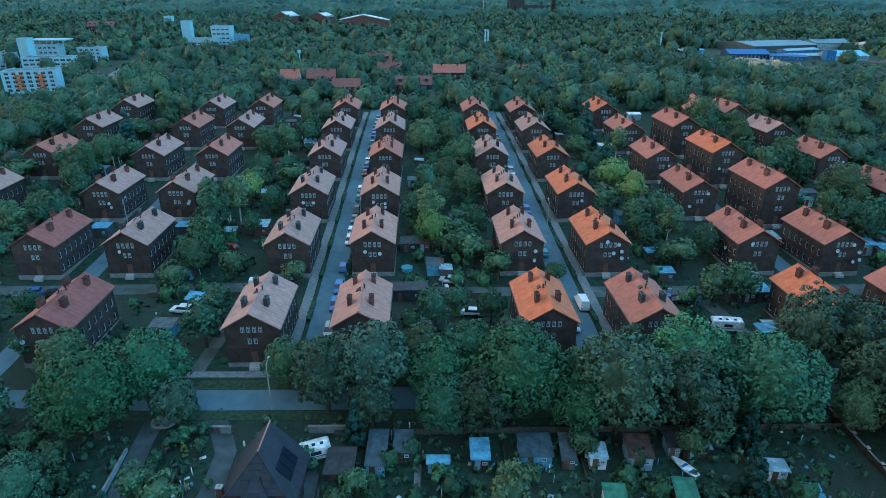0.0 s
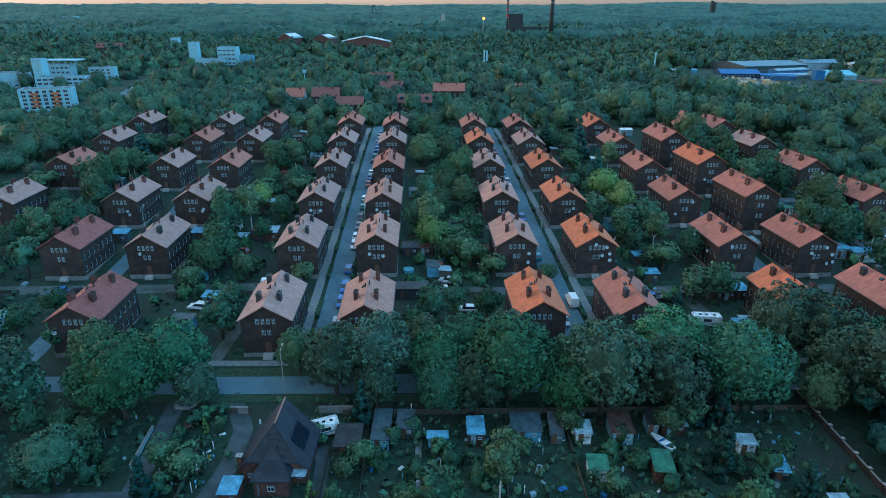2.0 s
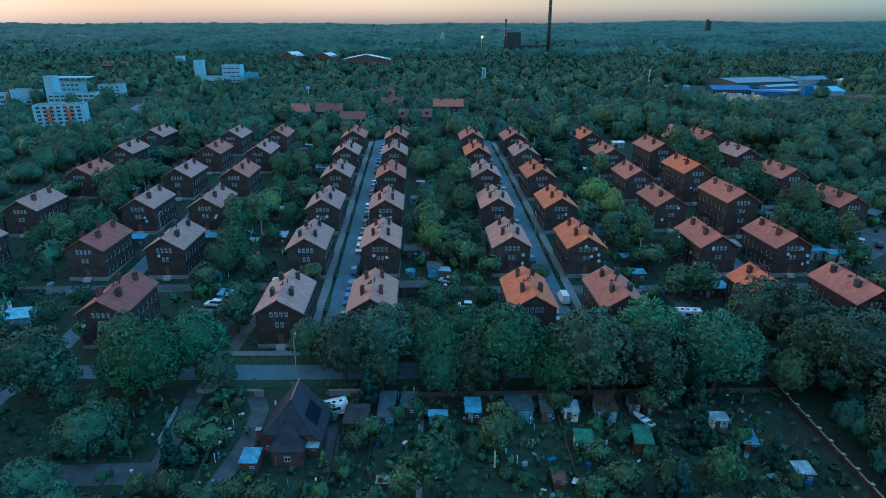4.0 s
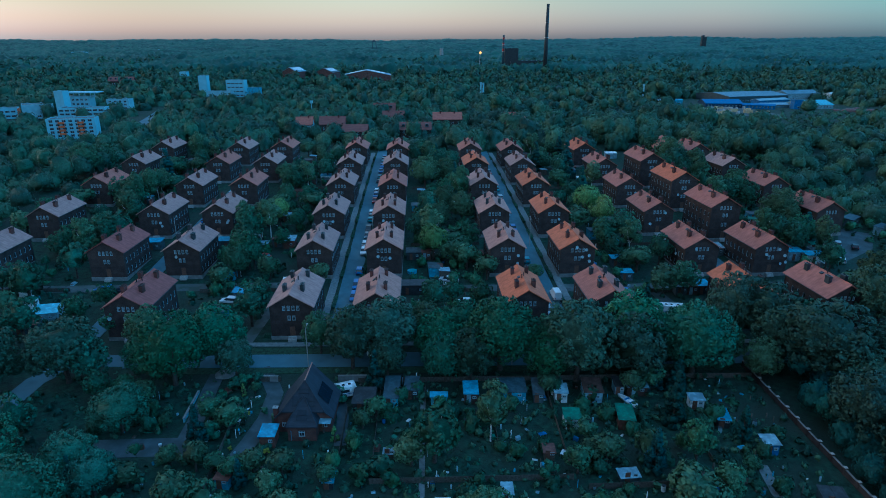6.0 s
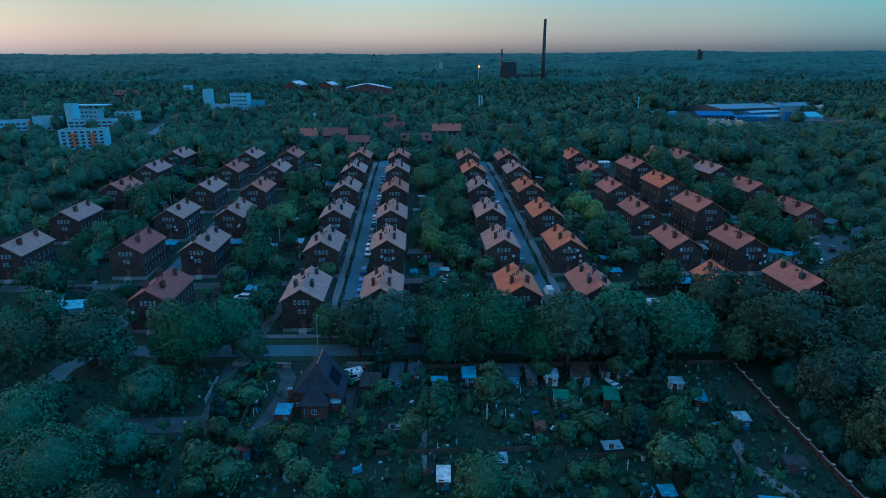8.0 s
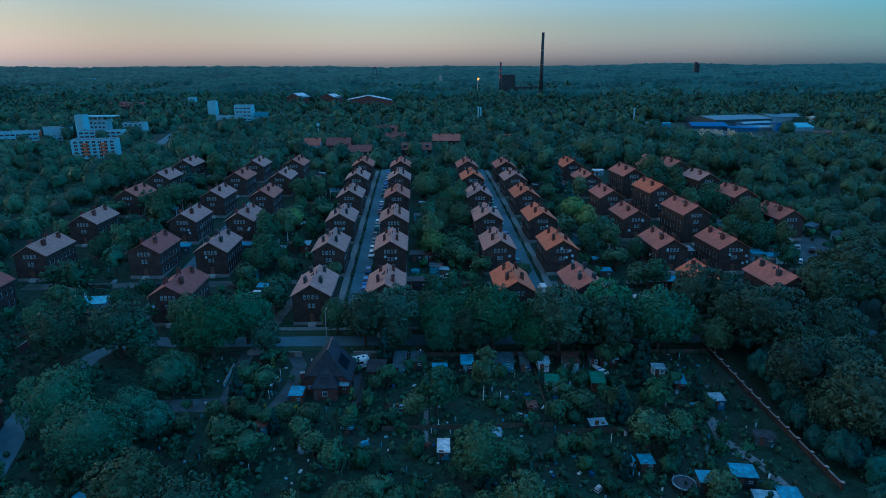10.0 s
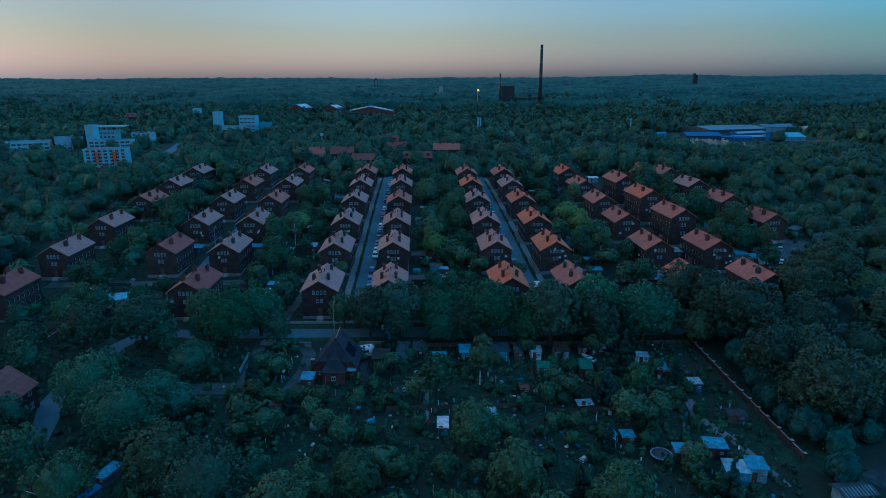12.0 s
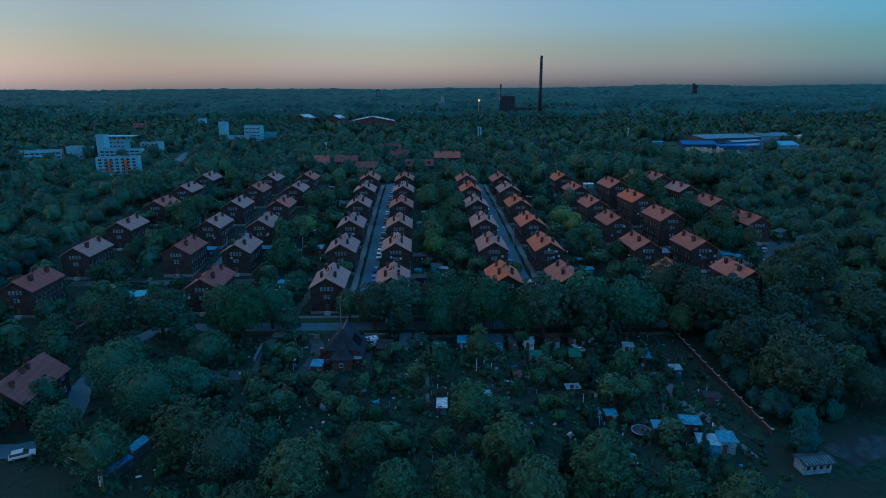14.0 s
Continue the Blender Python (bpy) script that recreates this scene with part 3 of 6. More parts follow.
ROOF_PLAN = {
    "A": "grey grey grey grey grey salmon", "B": "pink pink pink salmon grey salmon", "C": "orange pink pink grey orange salmon", "D": "salmon orange orange orange grey salmon",
    "E": "orange salmon salmon salmon salmon orange", "F": "salmon salmon salmon orange salmon -", "Y": "- red grey grey salmon grey", "Z": "red grey grey salmon grey salmon",
    "X": "red grey grey salmon grey grey", "G": "- - salmon salmon grey salmon"}
for c, plan in ROOF_PLAN.items():
    for k, colour in enumerate(plan.split()):
        if colour == "-":
            continue
        y = ROW_Y[c][k]
        tall = 3 if c == "F" and k in (2, 3, 4) else 2
        tin = (c, k) in (("A", 0), ("D", 0), ("A", 1), ("Z", 1), ("F", 0), ("A", 2), ("C", 2))
        put_house(col_x(c, y), y, -math.degrees(math.atan(COLUMN[c][1])), colour, tall, "tin" if tin else "brick", 17.0 if tall == 3 else 15.0)


# ---- trees ----
def ico(level):
    bm = bmesh.new()
    bmesh.ops.create_icosphere(bm, subdivisions=level, radius=1.0)
    v = np.array([p.co[:] for p in bm.verts])
    f = np.array([[q.index for q in p.verts] for p in bm.faces])
    bm.free()
    return v, f


ICO = {k: ico(k) for k in (1, 2, 3)}


def arrays_mesh(name, v, f, mats, mi=None, smooth=False):
    me = bpy.data.meshes.new(name)
    me.vertices.add(len(v))
    me.vertices.foreach_set("co", np.asarray(v, np.float32).ravel())
    n, k = f.shape
    me.loops.add(n * k)
    me.loops.foreach_set("vertex_index", f.astype(np.int32).ravel())
    me.polygons.add(n)
    me.polygons.foreach_set("loop_start", np.arange(n, dtype=np.int32) * k)
    if mi is not None:
        me.polygons.foreach_set("material_index", mi.astype(np.int32))
    if smooth:
        me.polygons.foreach_set("use_smooth", np.ones(n, bool))
    me.update(calc_edges=True)
    for m in mats:
        me.materials.append(m)
    return me


def soft_normals(me, normals):
    """Foliage shades as round puffs: the leaves take the normal of the clump that they sit on."""
    me.polygons.foreach_set("use_smooth", np.ones(len(me.polygons), bool))
    me.normals_split_custom_set_from_vertices((normals / np.linalg.norm(normals, axis=1, keepdims=True)).tolist())
    return me


def leaf_cards(points, normals, size, jitter, r):
    """A bent leaf clump (two triangles folded on a diagonal) at each point, facing roughly outwards."""
    n = len(points)
    d = normals + r.normal(0, jitter, (n, 3))
    d /= np.linalg.norm(d, axis=1, keepdims=True)
    u = np.cross(d, r.normal(0, 1, (n, 3)))
    u /= np.linalg.norm(u, axis=1, keepdims=True)
    w = np.cross(d, u)
    s = (size * r.uniform(0.6, 1.3, n))[:, None]
    v = np.stack([points - u * s, points - w * s * 0.7 - d * s * 0.25, points + u * s, points + w * s * 0.7 - d * s * 0.25], 1).reshape(-1, 3)
    k = 4 * np.arange(n)[:, None]
    f = np.concatenate([k + [0, 1, 2], k + [0, 2, 3]])
    return v, f


def crown_mesh(name, r, rad, high, lobes, leaves, size, mat, droop=0.0, shape="round"):
    """A crown of leaf clumps over many lobes, with gaps between them; centre at the origin."""
    c, q = [], []
    for i in range(lobes):
        if shape == "cone":
            h = r.uniform(-1, 0.95)
            a, far = r.uniform(0, 2 * math.pi), (0.95 - h) / 2 * rad * 0.8
            c.append((math.cos(a) * far, math.sin(a) * far, h * high))
            q.append(rad * (0.18 + 0.2 * (1 - h) / 2))
        else:
            d = r.normal(0, 1, 3)
            d /= np.linalg.norm(d)
            far = r.uniform(0.4, 0.72) if lobes < 60 else r.uniform(0.58, 0.9)
            if d[2] < -0.5:
                d[2] *= 0.6
            c.append((d[0] * rad * far, d[1] * rad * far, d[2] * high * far))
            q.append(rad * (r.uniform(0.24, 0.38) if lobes < 60 else r.uniform(0.09, 0.17)))
    c, q = np.array(c), np.array(q)
    pick = r.choice(lobes, leaves, p=q**2 / (q**2).sum())
    d = r.normal(0, 1, (leaves, 3))
    d[:, 2] += 0.25
    d /= np.linalg.norm(d, axis=1, keepdims=True)
    if shape != "cone":  # leaves grow on the outer side of each puff
        away = c[pick] / np.maximum(np.linalg.norm(c[pick], axis=1, keepdims=True), 1e-6)
        inward = np.minimum((d * away).sum(1, keepdims=True), 0)
        d = d - 1.8 * inward * away
        d /= np.linalg.norm(d, axis=1, keepdims=True)
    p = c[pick] + d * (q[pick] * r.uniform(0.82, 1.06, leaves))[:, None]
    p[:, 2] -= droop * np.maximum(0, np.hypot(p[:, 0], p[:, 1]) - rad * 0.4) * r.uniform(0, 1, leaves)
    gap = ((p[:, None, :] - c[None]) ** 2).sum(2) / (q[None] ** 2)
    gap[np.arange(leaves), pick] = 9
    keep = gap.min(1) > 0.5
    p, d = p[keep], d[keep]
    v, f = leaf_cards(p, d, size, 0.3, r)
    whole = p / np.array([rad, rad, high])
    vn = np.repeat(d + 0.55 * whole + r.normal(0, 0.45, d.shape), 4, 0)
    # a leafy core under the puffs closes the crown
    if shape == "cone":
        bv, bf = ICO[1]
        cv = (c[:, None, :] + bv[None] * (q[:, None, None] * 0.8)).reshape(-1, 3)
        cf = (bf[None] + len(bv) * np.arange(lobes)[:, None, None]).reshape(-1, 3)
        cn = np.repeat(bv[None], lobes, 0).reshape(-1, 3)
    else:
        bv, cf = ICO[3]
        t = bv @ c.T
        room = q[None] ** 2 - (c**2).sum(1)[None] + t**2
        reach = np.where(room > 0, t + np.sqrt(np.maximum(room, 0)), 0.0).max(1)
        cv = bv * (np.maximum(reach, 0.4 * min(rad, high)) * 0.64)[:, None]
        cn = bv
    return soft_normals(arrays_mesh(name, np.concatenate([v, cv]), np.concatenate([f, cf + len(v)]), [mat]), np.concatenate([vn, cn]))


def trunk_geo(r, tall, base, spread, limbs=5):
    g = Geo()
    mid = tall * 0.45
    g.tube((0, 0, -0.6), (0, 0, 0.5), base * 1.35, base, 9)
    g.tube((0, 0, 0.5), (0.1, 0.05, mid), base, base * 0.75, 9)
    for i in range(limbs):
        a = 2 * math.pi * (i + r.uniform(-0.3, 0.3)) / limbs
        e = Vector((math.cos(a) * spread * 0.5, math.sin(a) * spread * 0.5, mid + tall * r.uniform(0.15, 0.3)))
        t = Vector((math.cos(a) * spread * 0.8, math.sin(a) * spread * 0.8, mid + tall * r.uniform(0.3, 0.45)))
        g.tube((0.1, 0.05, mid - 0.3), e, base * 0.5, base * 0.28, 6)
        g.tube(e, t, base * 0.28, base * 0.1, 5)
    g.tube((0.1, 0.05, mid), (0, 0, tall * 0.9), base * 0.6, base * 0.12, 7)
    return g


TREE_KINDS = {
    # crown radius, crown half height, crown centre, lobes, clumps, clump size, leaf, words
    "chestnut": (6.0, 6.2, 6.6, 300, 9600, 0.215, "chestnut", "broad dark green chestnut tree in full leaf"),
    "linden": (5.4, 6.4, 6.8, 260, 8400, 0.21, "linden", "tall linden tree with olive green leaves"),
    "ash": (5.2, 5.8, 6.5, 230, 7600, 0.21, "ash", "ash tree with a loose grey-green crown"),
    "oak": (7.4, 6.6, 7.4, 400, 11500, 0.215, "ash", "large spreading dark green tree among gardens"),
    "broad": (7.4, 6.6, 7.4, 400, 11500, 0.215, "willow", "large broad pale green tree among gardens"),
    "willow": (5.5, 4.8, 5.6, 230, 7800, 0.17, "willow", "willow tree with pale silvery green leaves"),
    "maple": (4.0, 4.2, 5.6, 120, 1700, 0.26, "maple", "round green maple tree in a yard"),
    "garden": (3.0, 3.0, 3.7, 24, 1000, 0.24, "linden", "small green garden tree"),
    "lime": (4.0, 3.8, 5.4, 40, 2600, 0.22, "lime", "bright yellow-green tree in a yard"),
    "birch": (3.2, 5.8, 6.6, 28, 2200, 0.24, "linden", "birch tree with thin pale trunk and loose crown"),
    "tall_birch": (5.6, 5.4, 6.2, 150, 5600, 0.17, "linden", "large spreading birch tree with pale limbs"),
    "fir": (2.6, 5.4, 5.6, 46, 2400, 0.25, "fir", "narrow dark green fir tree"),
    "conifer": (0.9, 1.7, 1.7, 20, 420, 0.14, "lime", "small golden green conifer beside a house"),
    "gold": (0.7, 0.5, 0.5, 6, 200, 0.12, "gold", "low golden yellow shrub in a front garden"),
    "shrub": (1.8, 1.4, 1.3, 10, 420, 0.22, "maple", "leafy green garden shrub"),
}
TREES = {}
tree_count = 0


def put_tree(kind, x, y, radius=None):
    global tree_count
    if radius and radius > 4.5:
        kind = {"maple": "linden", "garden": "maple"}.get(kind, kind)
    if radius and radius > 6.2 and y < 66 and kind in ("ash", "linden", "chestnut"):
        kind = "broad" if kind == "chestnut" else "oak"
    rad, high, mid, lobes, leaves, size, leaf, words = TREE_KINDS[kind]
    variants = 3 if kind in ("chestnut", "linden", "maple", "garden", "ash") else 2
    k = tree_count % variants
    tree_count += 1
    s = (radius or rad) / rad * rng.uniform(0.95, 1.05)
    m = pose(x, y, gz(x, y), 0, 0, rng.uniform(0, 360)) @ Matrix.Diagonal((s, s, s * rng.uniform(0.92, 1.08) * min(1.0, (1.1 / s) ** 0.7), 1))
    if (kind, k) in TREES:
        return copy_thing(TREES[kind, k], m)
    r = np.random.default_rng(100 + tree_count)
    name = {"shrub": "shrub", "gold": "shrub", "conifer": "conifer", "fir": "fir_tree"}.get(kind, "tree")
    t = thing(name, m, words, "shrub" if kind in ("shrub", "gold") else "tree", "garden shrubs" if kind in ("shrub", "gold") else "trees")
    part("trunk", trunk_geo(rng, mid + high * 0.5, (0.03 if kind == "birch" else 0.06) * rad + 0.05, rad * (0.3 if kind in ("fir", "conifer") else 0.9)), M_BIRCH if "birch" in kind else M_BARK, t)
    me = crown_mesh("crown", r, rad, high, lobes, leaves, size, LEAF[leaf], 0.3 if kind == "willow" else 0.0, "cone" if kind in ("fir", "conifer") else "round")
    part("crown", me, [], t, at=pose(0, 0, mid))
    TREES[kind, k] = t
    return t


# along the road in front of the houses: kind by letter, x, y, crown radius
LETTER = {"c": "chestnut", "l": "linden", "a": "ash", "w": "willow", "m": "maple", "g": "garden", "y": "lime", "b": "birch", "t": "tall_birch", "f": "fir", "s": "shrub"}
FRONT = "lccwlaalccclacaccaaac"
FRONT_AT = [(-60.7, 81.0, 4.3), (-50.8, 69.8, 6.8), (-45.4, 77.3, 6.1), (-54, 56.0, 5.0), (-25.2, 81.2, 3.6), (-17.8, 75.4, 5.3), (-11.3, 77.7, 6.3), (-9.0, 87.0, 4.3), (-0.4, 77.9, 5.3), (4.2, 83.8, 5.6), (11.4, 75.0, 6.0), (22.9, 76.4, 5.0), (25.8, 71.2, 5.2), (38.1, 77.9, 5.7), (36.4, 71.2, 5.4), (50.9, 80.9, 6.2), (48.5, 72.5, 5.8), (61.6, 85.8, 6.1), (67.2, 84.2, 6.8), (66.1, 75.3, 6.4), (74, 78, 6.5)]
for k, (x, y, r) in zip(FRONT, FRONT_AT):
    put_tree(LETTER[k], x, y, r * (1.06 if x < 55 else 0.9))
BELT = "lacmaclmcaclacalla"
BELT_AT = [(-15.0, 82.0, 4.0), (-10.5, 71.5, 3.6), (0.5, 71.0, 4.2), (9.5, 82.5, 4.2), (31.5, 74.5, 4.8), (43.8, 76.0, 4.6), (56.0, 76.8, 4.8), (56.5, 83.5, 4.6), (-56.2, 72.5, 4.6), (-39.8, 72.0, 3.0), (-20.5, 81.5, 3.6), (-3.5, 84.5, 4.4), (12.5, 83.5, 4.4), (20.0, 71.5, 4.4), (30.5, 82.0, 4.2), (43.5, 84.0, 4.6), (61, 71, 5.0), (5.5, 70.5, 4.2)]
for k, (x, y, r) in zip(BELT, BELT_AT):
    put_tree(LETTER[k], x, y, r)
YARD = "ymmgmymmgmgmmmmmgyymmmmgmmmmggfg"
YARD_AT = [(-2.6, 130.1, 4.8), (9.1, 99.7, 3.4), (-1.5, 98.1, 3.8), (-31.4, 113.3, 3.1), (-54.7, 176.5, 4.9), (-52.5, 156.9, 3.9), (-56.4, 193.2, 6.2), (-51.3, 123.9, 3.8), (-45.4, 117.2, 3.9), (-54.2, 118.7, 4.6), (-56.7, 112.2, 3.9), (-6.8, 200.0, 6.2), (1.8, 203.3, 5.6), (0.8, 169.5, 6.2), (6.3, 160.6, 4.8), (-0.8, 156.4, 4.6), (52.6, 122.0, 4.0), (50.8, 154.9, 4.8), (48.2, 164.6, 4.4), (42.0, 230.5, 4.9), (47.7, 210.8, 4.2)]
YARD_EAST = [(108.6, 156.7, 7.4), (107.0, 186.0, 6.9), (96.8, 219.0, 5.7), (98.4, 231.4, 7.6), (-106.5, 167.2, 5.6), (-147.7, 215.7, 8.3), (-144.3, 223.9, 7.0), (11.8, 117.3, 3.1), (24, 115.8, 2.2), (46.9, 96.9, 2.0), (103.9, 211.6, 3.7)]
for k, (x, y, r) in zip(YARD, YARD_AT + YARD_EAST):
    put_tree(LETTER[k], x, y, r)
LOW = "waccwgambmgmgalaalaggg"
LOW_AT = [(-56.0, 45.0, 5.2), (-71.5, 70.5, 5.4), (-69.0, 43.5, 7.0), (-57.4, 33.6, 7.2), (-51.2, 41.8, 4.7), (-32.7, 35.4, 3.2), (-82.9, 67.3, 5.5), (-1.2, 48.8, 3.9), (8.0, 53.7, 3.0), (5.8, 31.0, 4.7), (32.6, 48.8, 2.5), (40.1, 48.8, 3.6), (35.5, 38.5, 4.0), (71.3, 70.4, 8.0), (75.0, 61.8, 7.7), (84.2, 67.9, 7.4), (68.6, 52.5, 5.7), (70.3, 41.9, 7.4), (77.3, 51.9, 6.6), (-17.9, 33.2, 2.6), (26.0, 48.8, 2.5), (-37.4, 37.9, 2.9)]
for k, (x, y, r) in zip(LOW, LOW_AT):
    put_tree(LETTER[k], x, y, r * (0.84 if x > 60 else 1.0))
SOUTH = "tamgmmmmmmmmmmmalaalaala"
SOUTH_AT = [(-57.6, 15.2, 5.8), (-36.1, 15.9, 8.5), (-44.8, 20.9, 6.2), (-21.9, 20.7, 2.6), (-13.7, 19.0, 5.5), (11.7, 18.9, 4.8), (-69.0, 23.5, 5.4), (-7.0, 8.5, 5.4), (-23.3, 9.0, 5.6), (2.8, 7.1, 5.4), (14.8, 7.1, 6.2), (26.0, 11.1, 5.6), (37.0, 6.4, 4.0), (-30, 4, 5), (45, 3, 5), (93.8, 61.5, 9.0), (86.2, 44.7, 7.3), (105.1, 68.0, 9.5), (72.7, 38.0, 7.1), (86.4, 38.5, 7.9), (98.0, 38.0, 8.4), (96.6, 90.8, 7.0), (117.1, 92.3, 9.8), (111.5, 101.9, 9.0)]
for k, (x, y, r) in zip(SOUTH, SOUTH_AT):
    put_tree(LETTER[k], x, y, r * (0.84 if x > 60 else 1.0))


# ---- woods: whole belts of trees nobody could count ----
CLEAR = [(-92, -80.5, 29, 46), (-82, -75.5, 38, 78), (-46, -41, 50, 76), (-60, -41, 49.5, 54.5), (-33.4, -29, 50, 74), (-19, -15.8, 52, 66), (-29, -18, 52.5, 66), (-228, -182, 262, 322), (-288, -234, 348, 434), (-345, -288, 340, 434), (-240, -205, 375, 412), (-245, -160, 470, 500), (-205, -165, 318, 360), (172, 262, 335, 575), (262, 350, 365, 575), (-196, -176, 322, 352), (-208, -186, 350, 397), (-220, -196, 395, 432), (-232, -208, 428, 472), (-225, -172, 452, 500), (-420, -375, 715, 760), (-86, -52, 305, 324), (-61, -38, 292, 304), (-53, -27, 379, 392), (-42, -19, 345, 359), (-27, -3, 297, 309), (-7, 13, 334, 346), (-262, -180, 520, 625), (-240, -60, 770, 890), (66, 92, 8, 31)]


def template(r, lobes, level, cards, size):
    """One wood tree of unit crown radius: a lumpy crown of round lobes with leaf clumps over it. Gives points, faces and normals."""
    bv, bf = ICO[level]
    bv = bv / np.linalg.norm(bv, axis=1, keepdims=True)
    i = np.arange(lobes)
    a = 2.4 * i + r.uniform(-0.5, 0.5, lobes)
    h = 0.95 - 1.45 * (i + r.uniform(0, 0.9, lobes)) / lobes
    far = r.uniform(0.42, 0.66, lobes)
    flat = far * np.sqrt(np.maximum(0.05, 1 - h * h))
    c = np.stack([np.cos(a) * flat, np.sin(a) * flat, h * far], 1)
    q = r.uniform(0.2, 0.36, lobes)

    def surface(d):
        """How far the union of the lobes reaches along each direction, and the lobe's own normal there."""
        t = d @ c.T
        room = q[None] ** 2 - (c**2).sum(1)[None] + t**2
        reach = np.where(room > 0, t + np.sqrt(np.maximum(room, 0)), 0.0)
        k = reach.argmax(1)
        out = np.maximum(reach.max(1), 0.52)
        p = d * out[:, None]
        nn = np.where((out > 0.52)[:, None], (p - c[k]) / q[k][:, None], d)
        return p, nn

    core, cn = surface(bv)
    core = core * (0.84 + r.normal(0, 0.04, (len(bv), 1)))
    cn = cn + 0.4 * bv + r.normal(0, 0.4, bv.shape)
    if not cards:
        return core, bf, cn
    d = r.normal(0, 1, (cards, 3))
    d[:, 2] += 0.3
    d /= np.linalg.norm(d, axis=1, keepdims=True)
    p, nn = surface(d)
    v, f = leaf_cards(p * r.uniform(0.93, 1.04, cards)[:, None], nn, size, 0.2, r)
    return np.concatenate([core, v]), np.concatenate([bf, f + len(core)]), np.concatenate([cn, np.repeat(nn + 0.4 * d + r.normal(0, 0.42, d.shape), 4, 0)])


def woods(name, boxes, spacing, tall, lobes, level, cards, size, label, seed, keep_out=True, leaf="wood", fill=1.0, wide=(0.42, 0.64), frustum=True):
    r = np.random.default_rng(seed)
    pts = []
    for x0, x1, y0, y1 in boxes:
        y = y0
        while y < y1:
            s = spacing(y)
            half = 0.77 * (y + 78) + 24
            a, b = (max(x0, -half), min(x1, half)) if frustum else (x0, x1)
            n = max(0, int((b - a) / s))
            xs = a + (np.arange(n) + r.uniform(0.05, 0.95, n)) * s
            pts.append(np.stack([xs, y + r.uniform(-0.45, 0.45, n) * s, np.full(n, s)], 1))
            y += s * 0.9
    p = np.concatenate(pts)
    ok = r.uniform(0, 1, len(p)) < fill
    if keep_out:
        for a, b, c, d in CLEAR:
            ok &= ~((p[:, 0] > a) & (p[:, 0] < b) & (p[:, 1] > c) & (p[:, 1] < d) & (r.uniform(0, 1, len(p)) > 0.015))
    p = p[ok]
    n = len(p)
    kinds = [template(r, lobes, level, cards, size) for _ in range(6)]
    z = ground_z(p[:, 0], p[:, 1])
    vs, fs, ns, ts, base = [], [], [], [], 0
    which = r.integers(0, 6, n)
    for i, (tv, tf, tn) in enumerate(kinds):
        m = np.where(which == i)[0]
        rad = p[m, 2] * r.uniform(*wide, len(m))
        hi = rad * r.uniform(0.95, 1.6, len(m))
        px, py = p[m, 0], p[m, 1]
        swell = 1 + 0.3 * np.sin(px / 23 + 2 * np.sin(py / 41)) * np.sin(py / 29 + px / 67) if tall[1] > 10 else 1.0
        top = r.uniform(*tall, len(m)) * swell
        a = r.uniform(0, 2 * math.pi, len(m))
        c, s = np.cos(a)[:, None], np.sin(a)[:, None]
        x = (tv[None, :, 0] * c - tv[None, :, 1] * s) * rad[:, None] + p[m, 0][:, None]
        y = (tv[None, :, 0] * s + tv[None, :, 1] * c) * rad[:, None] + p[m, 1][:, None]
        zz = tv[None, :, 2] * hi[:, None] + (z[m] + top - hi)[:, None]
        vs.append(np.stack([x, y, zz], 2).reshape(-1, 3))
        fs.append((tf[None] + (len(tv) * np.arange(len(m)))[:, None, None]).reshape(-1, 3) + base)
        ns.append(np.stack([tn[None, :, 0] * c - tn[None, :, 1] * s, tn[None, :, 0] * s + tn[None, :, 1] * c, np.repeat(tn[None, :, 2], len(m), 0)], 2).reshape(-1, 3))
        ts.append(np.repeat(np.clip(r.normal(0, 0.5, len(m)), -1, 1), len(tv)))
        base += len(tv) * len(m)
    me = soft_normals(arrays_mesh(name, np.concatenate(vs), np.concatenate(fs), [LEAF[leaf]]), np.concatenate(ns))
    me.attributes.new("tint", "FLOAT", "POINT").data.foreach_set("value", np.concatenate(ts).astype(np.float32))
    return tagged(new(name, me), label, "woods", "", "stuff")


W = 4000
woods("near_woods", [(-W, W, 266, 405), (104, 134, 248, 266), (-134, -108, 252, 266)], lambda y: 11.5, (7, 15), 24, 3, 250, 0.08, "dense green broadleaf wood behind the houses", 1, wide=(0.42, 0.78))
woods("mid_woods", [(-W, W, 405, 640)], lambda y: 11.5 + (y - 400) / 120, (7, 16), 18, 2, 100, 0.12, "dense green broadleaf wood", 2, wide=(0.42, 0.78))
woods("far_woods", [(-W, W, 640, 1150)], lambda y: 12.5 + (y - 620) / 140, (8, 18), 12, 1, 44, 0.2, "green woodland reaching into the distance", 3, wide=(0.45, 0.78))


